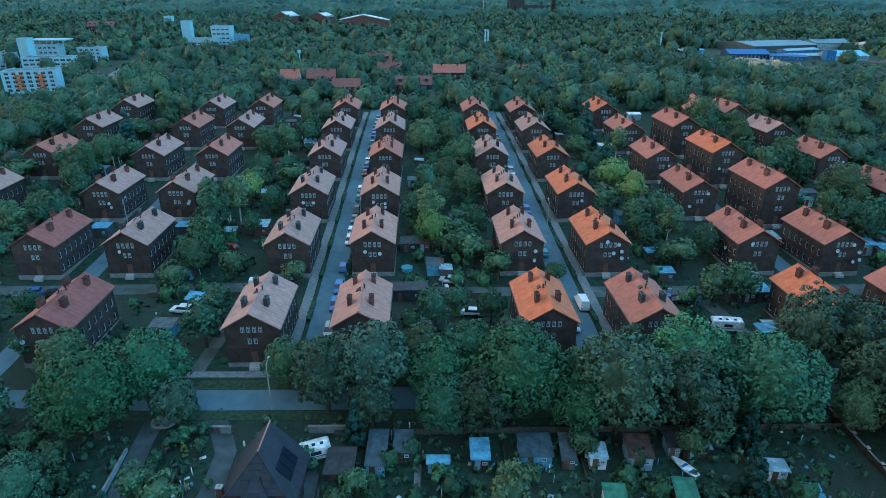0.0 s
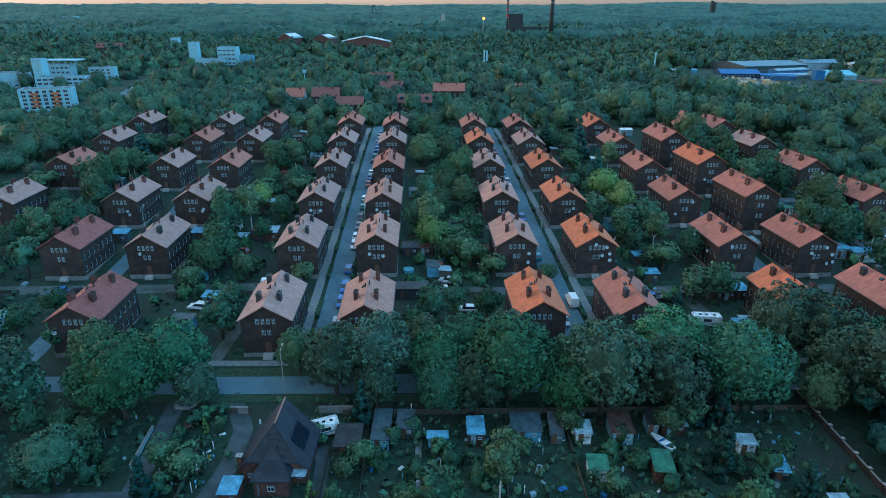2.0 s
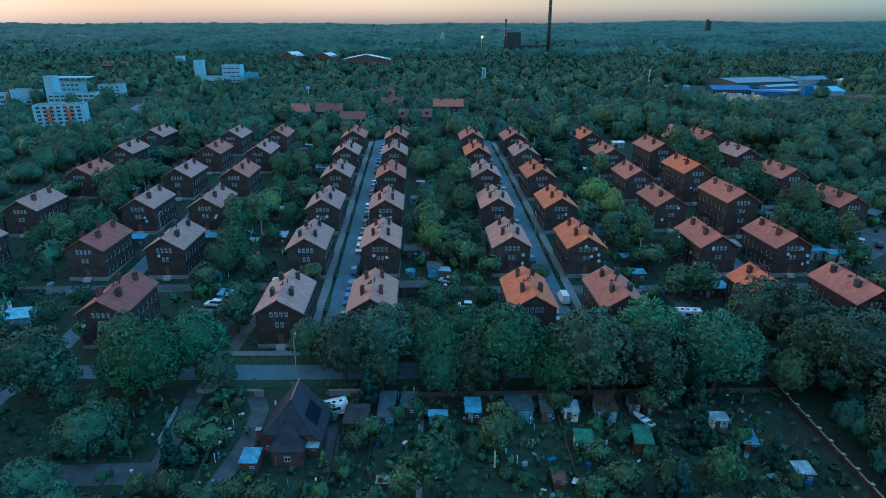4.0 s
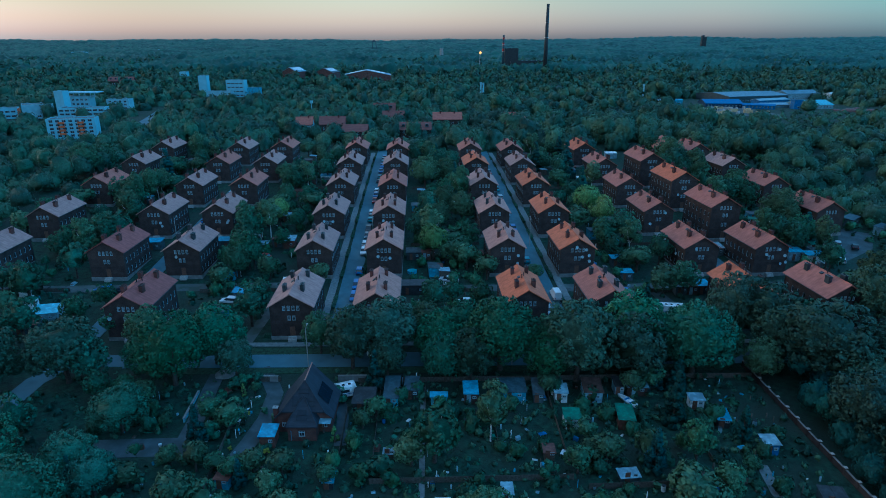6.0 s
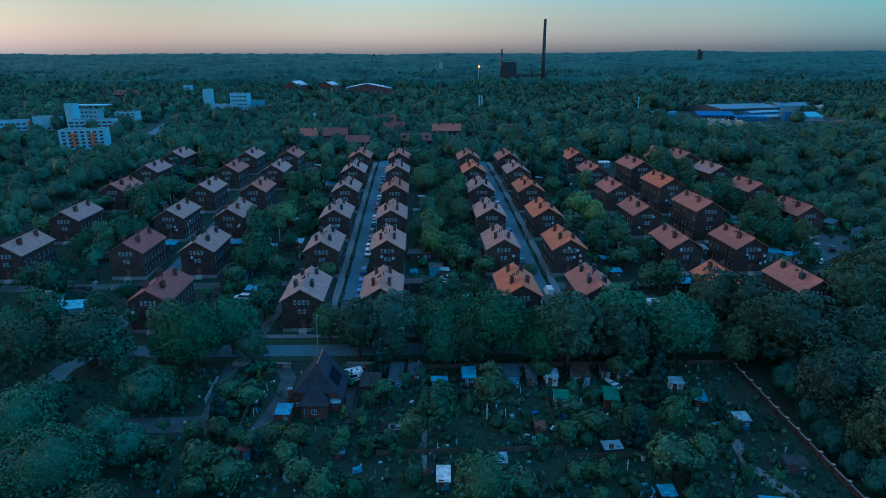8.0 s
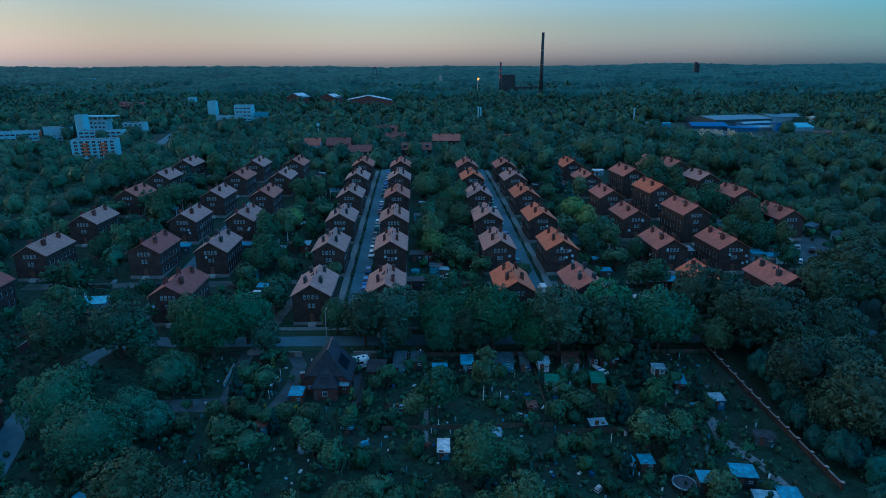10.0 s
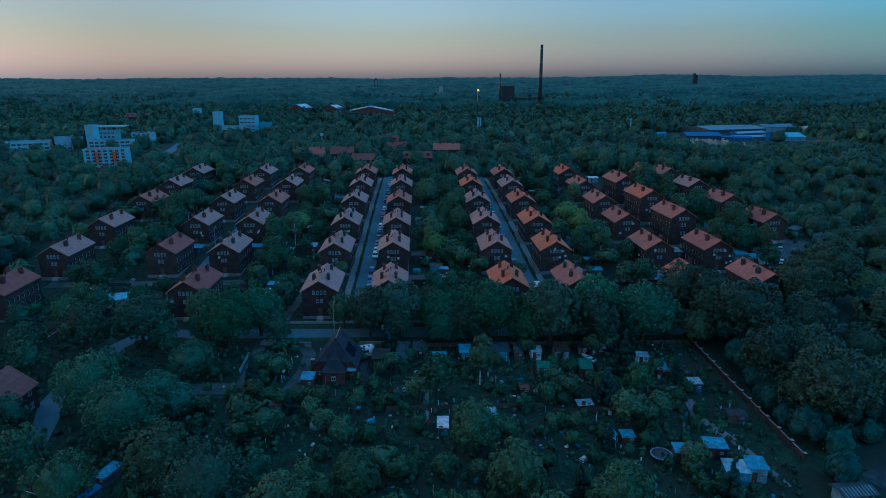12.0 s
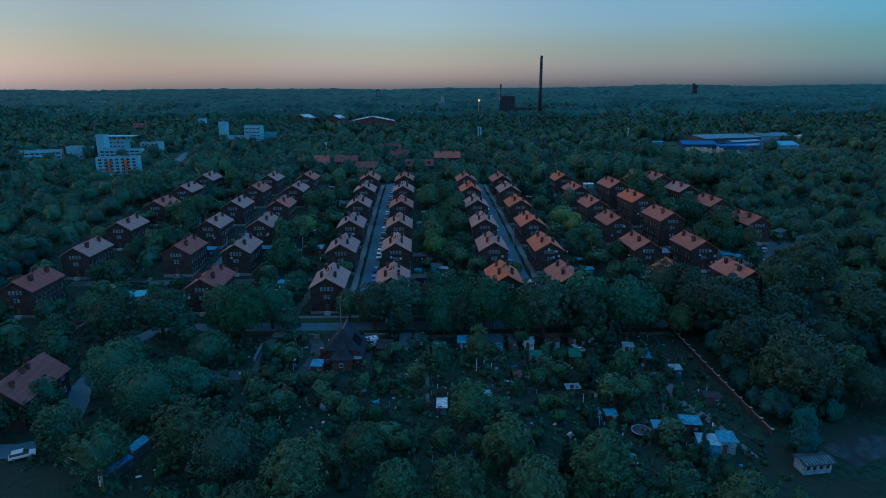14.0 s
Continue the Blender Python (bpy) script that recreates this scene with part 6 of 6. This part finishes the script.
garden_bits()
TRASH = {}
for k in range(96):
    x, y = rng.uniform(-52, 56), rng.uniform(20, 69)
    if k > 70:
        c = rng.choice("ZBDX")
        y = rng.uniform(98, 250)
        x = col_x(c, y) + rng.uniform(*YARDS[c])
    kind = rng.choice(["barrel", "bucket", "crate", "table", "tarpaulin"])
    colour = rng.choice(["pale", "white", "blue", "white", "rust", "green", "royal"])
    m = place(x, y, rng.uniform(0, 360))
    if (kind, colour) in TRASH:
        copy_thing(TRASH[kind, colour], m)
        continue
    words = {"barrel": "water barrel", "bucket": "garden bucket", "crate": "stacking crate", "table": "garden table", "tarpaulin": "tarpaulin over a pile"}[kind]
    t = thing(kind, m, f"{colour} plastic {words} standing in a garden", kind, "garden clutter")
    if kind == "barrel":
        part("body", Geo().tube((0, 0, -0.1), (0, 0, 0.45), 0.32, 0.36, 10).tube((0, 0, 0.45), (0, 0, 0.95), 0.36, 0.31, 10), SHEET[colour], t)
        part("lid", Geo().tube((0, 0, 0.95), (0, 0, 1.0), 0.33, 0.33, 10), SHEET["dark"], t)
    elif kind == "bucket":
        part("body", Geo().tube((0, 0, -0.05), (0, 0, 0.4), 0.2, 0.27, 10), SHEET[colour], t)
        part("handle", Geo().tube((-0.26, 0, 0.4), (0.26, 0, 0.45), 0.02, 0.02, 5), M_STEEL, t)
    elif kind == "crate":
        part("body", Geo().box((0, 0, 0.25), (0.8, 0.55, 0.6)), SHEET[colour], t)
        part("rim", Geo().box((0, 0, 0.56), (0.86, 0.6, 0.06)), SHEET[colour], t)
    elif kind == "table":
        part("top", Geo().box((0, 0, 0.74), (1.3, 0.8, 0.05)), SHEET[colour], t)
        for sx in (-1, 1):
            for sy in (-1, 1):
                part("leg", Geo().box((sx * 0.55, sy * 0.32, 0.34), (0.06, 0.06, 0.8)), M_STEEL, t)
    else:
        part("sheet", Geo().box((0, 0, 0.2), (1.8, 1.1, 0.6), taper=0.6), SHEET[colour], t)
        part("load", Geo().box((0, 0, 0.0), (1.6, 0.9, 0.5)), M_WOOD, t)
    TRASH[kind, colour] = t


# ---- other buildings ----
def windows_grid(t, x0, x1, z0, floors, step, y, w=1.3, h=1.3, gap=3.0, rz=0.0):
    n = int((x1 - x0) / step)
    for f in range(floors):
        for i in range(n):
            put_window(w, h, pose(x0 + (i + 0.5) * (x1 - x0) / n, y, z0 + f * gap, 0, 0, rz), t)


def gabled_block(x, y, rz, L, Wd, eave, rise, roof, wall, label, floors=2, name="apartment_house", dormers=0):
    """A long house with a gabled roof, its ridge along its own x."""
    t = thing(name, place(x, y, rz), label, "house")
    part("wall", Geo().prism([(-Wd / 2, -1), (Wd / 2, -1), (Wd / 2, eave), (0, eave + rise), (-Wd / 2, eave)], "x", -L / 2, L / 2), wall, t)
    g = Geo()
    k = rise / (Wd / 2)
    for s in (-1, 1):
        g.prism([(0, eave + rise + 0.03), (s * (Wd / 2 + 0.5), eave - 0.5 * k + 0.03), (s * (Wd / 2 + 0.5), eave - 0.5 * k + 0.25), (0, eave + rise + 0.25)], "x", -L / 2 - 0.4, L / 2 + 0.4)
    part("roof", g, roof, t)
    windows_grid(t, -L / 2 + 0.8, L / 2 - 0.8, 1.8, floors, 2.6, -Wd / 2 - 0.03, 1.0, 1.4, 2.9)
    for i in range(max(2, int(L / 7)) if Wd > 5 and name == "apartment_house" else 0):
        q = -L / 2 + (i + 0.5) * L / max(2, int(L / 7))
        part("chimney", chimney_geo(1.3, 0.8), [M_CHIMNEY, M_SOOT], t, at=pose(q, rng.choice([-0.8, 0.8]), eave + rise - 0.6))
    for i in range(dormers):
        q = -L / 2 + (i + 0.5) * L / dormers
        d = part("dormer", Geo().box((q, -Wd / 4 - 0.5, eave + rise * 0.5 + 0.3), (1.8, 2.0, 1.6)), SHEET["grey"], t)
        part("pane", Geo().box((q, -Wd / 4 - 1.52, eave + rise * 0.5 + 0.4), (1.3, 0.06, 1.0)), M_GLASS, d)
    return t


gabled_block(-62.5, 317, 4, 14, 9, 7, 3.6, ROOF["maroon"], M_BRICK, "dark brick school house with a red roof among trees")
gabled_block(-77, 311, 4, 9, 9, 7.5, 3.6, ROOF["salmon"], M_RENDER, "pale house with a red roof among trees")
gabled_block(-49.5, 298, 3, 18, 9, 5.6, 3, ROOF["maroon"], M_BRICK, "dark brick house with a long red roof")
gabled_block(-40, 384, 2, 16, 10, 7.5, 4.5, ROOF["maroon"], M_RENDER, "large pale house with a red roof and gables", dormers=3)
gabled_block(-30.6, 352, 2, 13, 9, 6.6, 3.4, ROOF["maroon"], M_RENDER, "pale house with a red hipped roof", dormers=0)
gabled_block(-15, 303, 2, 17, 9, 6, 3.2, ROOF["maroon"], M_BRICK, "dark brick house with dormer windows", dormers=4)
gabled_block(2.8, 340, 1, 17, 10, 7, 3.4, ROOF["salmon"], M_BRICK, "dark brick house with a salmon red roof")
gabled_block(43, 322, 30, 10, 9, 6, 3.6, ROOF["salmon"], M_RENDER, "pale house with a red roof half hidden by trees")
gabled_block(40, 345, 10, 10, 8, 6, 3.6, ROOF["salmon"], M_BRICK_RED, "red brick house half hidden by trees")
old_home = gabled_block(-85.6, 38.3, 91, 15, 9.6, 5.6, 3.6, ROOF["maroon"], M_BRICK, "brick house with a dull dark red roof among trees")
for q, side in ((-5.2, -1.9), (-0.6, -0.9), (1.2, -0.9)):
    part("chimney", chimney_geo(1.5, 0.7), [M_CHIMNEY, M_SOOT], old_home, at=pose(q, side, 8.9 + side * 0.75))
low_home = gabled_block(65.0, 19.0, 8, 5.2, 2.6, 2.0, 0.35, SHEET["slate"], SHEET["pale"], "low pale bungalow with a grey-blue ribbed roof", 0, "bungalow")
for q in (-1.9, -0.7, 0.5, 1.8):
    window = part("window", Geo().box((q, -1.32, 1.2), (0.8, 0.06, 0.8)), SHEET["white"], low_home)
    part("pane", Geo().box((q, -1.36, 1.2), (0.66, 0.03, 0.66)), M_GLASS, window)
for i in range(9):
    part("roof_rib", Geo().prism([(0, 2.6), (0, 2.66), (-1.8, 2.18), (-1.8, 2.12)], "x", -2.44 + 0.6 * i, -2.36 + 0.6 * i), SHEET["pale"], low_home)
gabled_block(100.5, 243, 80, 16, 10, 7, 3.4, ROOF["salmon"], M_BRICK, "dark brick house with a salmon red roof among trees")


def flat_block(name, x, y, rz, L, Wd, tall, wall, label, floors, category="building", base=0.0, step=3.0, panels=(), w=2.0, h=1.4):
    t = thing(name, place(x, y, rz, 1, base), label, category)
    part("wall", Geo().box((0, 0, tall / 2 - 1), (L, Wd, tall + 2)), wall, t)
    part("roof", Geo().box((0, 0, tall + 0.1), (L - 0.6, Wd - 0.6, 0.2)), SHEET["grey"], t)
    for s in (-1, 1):
        part("parapet", Geo().box((0, s * (Wd / 2 - 0.15), tall + 0.3), (L, 0.3, 0.6)), wall, t)
    for s in (-1, 1):
        part("parapet", Geo().box((s * (L / 2 - 0.15), 0, tall + 0.3), (0.3, Wd - 0.6, 0.6)), wall, t)
    if floors:
        windows_grid(t, -L / 2 + 0.8, L / 2 - 0.8, 1.9, floors, step, -Wd / 2 - 0.03, w, h, (tall - 0.6) / floors)
    for q in panels:
        for f in range(1, floors):
            part("balcony", Geo().box((q, -Wd / 2 - 0.5, 0.9 + f * (tall - 0.6) / floors), (3.0, 1.0, 1.0)), M_ORANGE, t, "orange balcony front")
    for i in range(int(L / 8)):
        part("roof_unit", Geo().box((-L / 2 + 4 + i * 8, 0.5, tall + 0.7), (1.4, 1.2, 1.2)), SHEET["pale"], t)
    return t


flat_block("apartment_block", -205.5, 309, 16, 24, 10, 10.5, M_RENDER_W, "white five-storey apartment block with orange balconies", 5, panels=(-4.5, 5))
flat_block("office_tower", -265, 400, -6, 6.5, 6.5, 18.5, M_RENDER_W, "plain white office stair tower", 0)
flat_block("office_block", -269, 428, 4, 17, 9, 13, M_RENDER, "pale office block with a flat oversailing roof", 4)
deck = bpy.data.objects["office_block"]
part("canopy_roof", Geo().box((3, 0, 16.2), (24, 12, 0.6)), M_RENDER_W, deck, "wide white oversailing roof")
for q in (-6, -2, 2, 6, 10, 13):
    part("column", Geo().box((q, -4.6, 14.6), (0.5, 0.5, 3.0)), M_RENDER, deck)
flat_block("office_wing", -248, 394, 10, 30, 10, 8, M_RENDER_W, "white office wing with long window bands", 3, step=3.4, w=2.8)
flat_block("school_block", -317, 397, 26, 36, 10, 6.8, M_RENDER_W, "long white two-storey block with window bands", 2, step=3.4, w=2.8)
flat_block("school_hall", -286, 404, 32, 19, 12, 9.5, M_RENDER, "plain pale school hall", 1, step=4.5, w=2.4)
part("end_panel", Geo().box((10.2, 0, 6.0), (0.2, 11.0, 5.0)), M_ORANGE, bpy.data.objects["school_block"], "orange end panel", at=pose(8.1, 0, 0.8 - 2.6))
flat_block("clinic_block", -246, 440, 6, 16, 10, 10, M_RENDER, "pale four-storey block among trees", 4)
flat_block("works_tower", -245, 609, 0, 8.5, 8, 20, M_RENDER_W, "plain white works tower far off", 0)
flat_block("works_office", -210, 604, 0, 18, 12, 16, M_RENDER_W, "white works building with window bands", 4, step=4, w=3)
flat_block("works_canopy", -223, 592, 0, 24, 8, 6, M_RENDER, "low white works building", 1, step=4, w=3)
flat_block("works_annex", -190, 596, 0, 12, 9, 9, SHEET["blue"], "low blue works building", 1)
flat_block("distant_hall", -912, 1559, 0, 25, 30, 15, M_RENDER, "pale flat-roofed hall far off in the woods", 0)
flat_block("distant_hall", -862, 1858, 0, 26, 30, 15, M_RENDER, "pale flat-roofed hall far off in the woods", 0)
gabled_block(-397, 742, 4, 30, 11, 8, 4.5, ROOF["maroon"], M_BRICK, "long brick house with a red roof and white dormers", dormers=5)
flat_block("far_office", -343, 800, 0, 9, 9, 15, M_RENDER_W, "small white block far off in the woods", 0)
def glazed_hall(x, y, rz, bays, wide, deep, eave, rise, roofm, label):
    """Brick hall of low gabled bays side by side, with raised strips of roof glazing along each slope."""
    t = thing("factory_hall", place(x, y, rz), label, "hall", "factory halls")
    for i in range(bays):
        q = (i - (bays - 1) / 2) * wide
        part("wall", Geo().prism([(q - wide / 2, -1), (q + wide / 2, -1), (q + wide / 2, eave), (q, eave + rise), (q - wide / 2, eave)], "y", -deep / 2, deep / 2), M_BRICK_RED, t)
        for s in (-1, 1):
            e = q + s * (wide / 2 + (0.4 if (i == 0 and s < 0) or (i == bays - 1 and s > 0) else 0))
            part("roof", Geo().prism([(q, eave + rise + 0.05), (e, eave + 0.05), (e, eave + 0.35), (q, eave + rise + 0.35)], "y", -deep / 2 - 0.5, deep / 2 + 0.5), roofm, t)
            for k in range(3):
                c = q + s * wide * (0.13 + 0.1 * k)
                z = eave + rise * (1 - 2 * abs(c - q) / wide) + 0.4
                part("roof_light", Geo().prism([(c - wide * 0.04, z + rise * 0.08 * s), (c + wide * 0.04, z - rise * 0.08 * s), (c + wide * 0.04, z - rise * 0.08 * s + 0.25), (c - wide * 0.04, z + rise * 0.08 * s + 0.25)], "y", -deep * 0.42, deep * 0.42), SHEET["white"], t, "pale roof glazing")
        for k in range(3):
            put_window(2.2, 2.6, pose(q + (k - 1) * wide * 0.28, -deep / 2 - 0.03, eave * 0.55), t)


glazed_hall(-106, 846, 4, 1, 66, 34, 8.5, 6.5, SHEET["pale"], "wide brick hall with strips of pale roof glazing")
glazed_hall(-166, 872, -12, 1, 27, 30, 10, 6.0, SHEET["slate"], "tall brick hall with a dark gabled roof")
glazed_hall(-217, 886, -20, 1, 24, 26, 10, 6.0, SHEET["pale"], "tall brick hall with a pale gabled roof")

# timber yard and works to the east
for x, y, rz, L, Wd, tall, roofm, wallm, words in [(305, 482, 6, 27, 22, 3.4, SHEET["cyan"], SHEET["pale"], "hall with a pale cyan roof"), (235, 492, -4, 30, 20, 3.6, SHEET["royal"], SHEET["navy"], "open hall with a bright blue roof"), (259, 474, -24, 24, 8, 3.0, SHEET["royal"], SHEET["royal"], "low lean hall with a bright blue roof"),
                                                   (286, 562, 16, 66, 46, 5.6, SHEET["steel"], SHEET["slate"], "long dark hall with a pale roof"), (294, 524, 22, 36, 9, 3.4, SHEET["pale"], SHEET["royal"], "blue hall with a pale roof"),
                                                   (272, 486, 8, 34, 9, 2.4, SHEET["pale"], SHEET["steel"], "low hall with a pale roof"), (344, 572, 8, 34, 20, 6.0, SHEET["steel"], SHEET["pale"], "pale works building"),
                                                   (188, 502, 3, 19, 9, 4.5, SHEET["pale"], SHEET["grey"], "low hall with a pale grey roof"), (206, 512, 3, 8, 6, 4.0, SHEET["blue"], SHEET["blue"], "small blue hall"), (372, 560, 10, 12, 9, 6, SHEET["white"], SHEET["white"], "white house among trees"), (388, 572, 30, 10, 8, 6, ROOF["maroon"], SHEET["white"], "white house with a red roof")]:
    gabled_block(x, y, rz, L, Wd, tall, Wd * (0.13 if Wd < 35 else 0.05), roofm, wallm, words + " beside a works yard", 1, "works_hall")


flat_block("works_gatehouse", 289, 472, 0, 7, 6, 6.5, SHEET["royal"], "square bright blue works gatehouse", 1)
for k in range(52):
    x, y = rng.uniform(186, 246), rng.uniform(424, 470)
    if k < 2:
        t = thing("timber_stack", place(x, y, rng.uniform(0, 30)), "stack of pale sawn timber in a yard", "timber", "timber stacks")
        for j in range(3):
            part("timber_layer", Geo().box((0, 0, 0.35 + 0.82 * j), (4.2 - 0.2 * j, 1.3, 0.74)), M_TIMBER if k == 0 else M_STONE, t)
        STACK = [t] if k == 0 else STACK + [t]
    else:
        copy_thing(STACK[k % 2], place(x, y, rng.uniform(-20, 60)))
ribbon("timber_yard", [(176, 452), (252, 450)], 66, M_DIRT, "bare earth timber yard", 0.05, step=10)
ribbon("town_road", [(-176, 316), (-187, 336), (-198, 370), (-212, 420), (-224, 458)], 7, M_ASPHALT_SKYLIT, "asphalt road through the trees", 0.08, step=10)
ribbon("pitch", [(-225, 478), (-165, 476)], 24, M_LAWN, "green sports pitch among trees", 0.08, step=10)
ribbon("meadow", [(-190, 408), (-178, 413)], 14, M_LAWN, "small mown meadow among trees", 0.08, step=10)


# ---- landmarks far off ----
def stack_tall(x, y, tall, r0, r1, label, bands=0):
    t = thing("factory_chimney", place(x, y), label, "chimney", "factory chimneys")
    part("shaft", Geo().tube((0, 0, -2), (0, 0, tall), r0, r1, 16), SHEET["dark"] if not bands else SHEET["slate"], t, smooth=True)
    for i in range(bands):
        z = tall - 4 - i * 9
        r = r1 + (r0 - r1) * (1 - z / tall) + 0.06
        part("band", Geo().tube((0, 0, z - 2), (0, 0, z + 2), r, r, 16), PAINT["red"], t)
    part("rim", Geo().tube((0, 0, tall), (0, 0, tall + 0.8), r1 + 0.25, r1 + 0.25, 16), M_CONCRETE, t)
    for i in range(3):
        z = tall * (0.55 + 0.2 * i)
        r = r1 + (r0 - r1) * (1 - z / tall) + 0.4
        part("platform", Geo().tube((0, 0, z), (0, 0, z + 0.5), r, r, 16), M_STEEL, t)


stack_tall(153.6, 912.7, 112 - gz(153, 912.7), 3.4, 2.0, "very tall slender dark brick factory chimney")
stack_tall(98.6, 1000, 70 - gz(98, 1000), 2.2, 1.5, "tall concrete chimney with red bands", 3)
flat_block("boiler_house", 112, 1006, 0, 22, 18, 50 - gz(112, 1006), SHEET["dark"], "dark tall boiler house of a plant", 0)
flat_block("plant_hall", 140, 1000, 0, 60, 18, 16, SHEET["dark"], "low dark plant hall", 0)
for dx in (-4.5, 4.5):
    flat_block("high_rise", 973 + dx, 2342, 0, 8, 12, 80 - gz(973, 2342) - (5 if dx > 0 else 0), SHEET["dark"], "grey high-rise far away on the horizon", 0)


def flare():
    t = thing("gas_flare", place(59.6, 980), "gas flare burning orange on a steel stack", "flare")
    part("stack", Geo().tube((0, 0, -1), (0, 0, 42.5 - gz(59.6, 980)), 0.6, 0.5, 8), M_STEEL, t)
    m = bpy.data.materials.new("flame")
    m.use_nodes = True
    m.node_tree.nodes["Principled BSDF"].inputs["Emission Color"].default_value = (1.0, 0.33, 0.06, 1)
    m.node_tree.nodes["Principled BSDF"].inputs["Emission Strength"].default_value = 0.3
    m.node_tree.nodes["Principled BSDF"].inputs["Base Color"].default_value = (0.02, 0.01, 0.005, 1)
    part("flame", arrays_mesh("flame", ICO[2][0] * np.array([1.9, 1.6, 2.0]), ICO[2][1], [m]), [], t, at=pose(0.6, 0, 44 - gz(59.6, 980)))


flare()


def head_frame():
    t = thing("pit_head_frame", place(-222, 2025), "steel pit head frame on the skyline", "tower")
    for sx in (-1, 1):
        for sy in (-1, 1):
            part("leg", Geo().tube((sx * 8, sy * 8, -2), (sx * 5, sy * 5, 36), 0.7, 0.5, 6), SHEET["slate"], t)
    part("deck", Geo().box((0, 0, 36), (13, 11, 2)), SHEET["slate"], t)
    part("cabin", Geo().box((0, 0, 39), (7, 6, 4)), SHEET["slate"], t)


head_frame()
for x, y, tall, r in [(192.6, 564, 13, 0.7), (36.2, 560, 15, 0.9), (38.6, 560, 14.5, 0.9), (-87, 378, 12.5, 0.3), (-2.7, 1400, 24, 5)]:
    t = thing("works_vent" if r > 0.5 else "flood_light", place(x, y), "slim pale steel vent stack above the trees" if r > 0.5 else "lamp mast with a square head above trees", "stack" if r > 0.5 else "lamp")
    part("shaft", Geo().tube((0, 0, -1), (0, 0, tall), r, r * 0.8, 12), M_RENDER_W if r < 3 else M_CONCRETE, t)
    part("head", Geo().box((0, 0, tall + 0.8), (max(1.8, r * 1.6), max(1.2, r * 1.6), 1.8)), M_RENDER_W if r < 3 else M_CONCRETE, t)
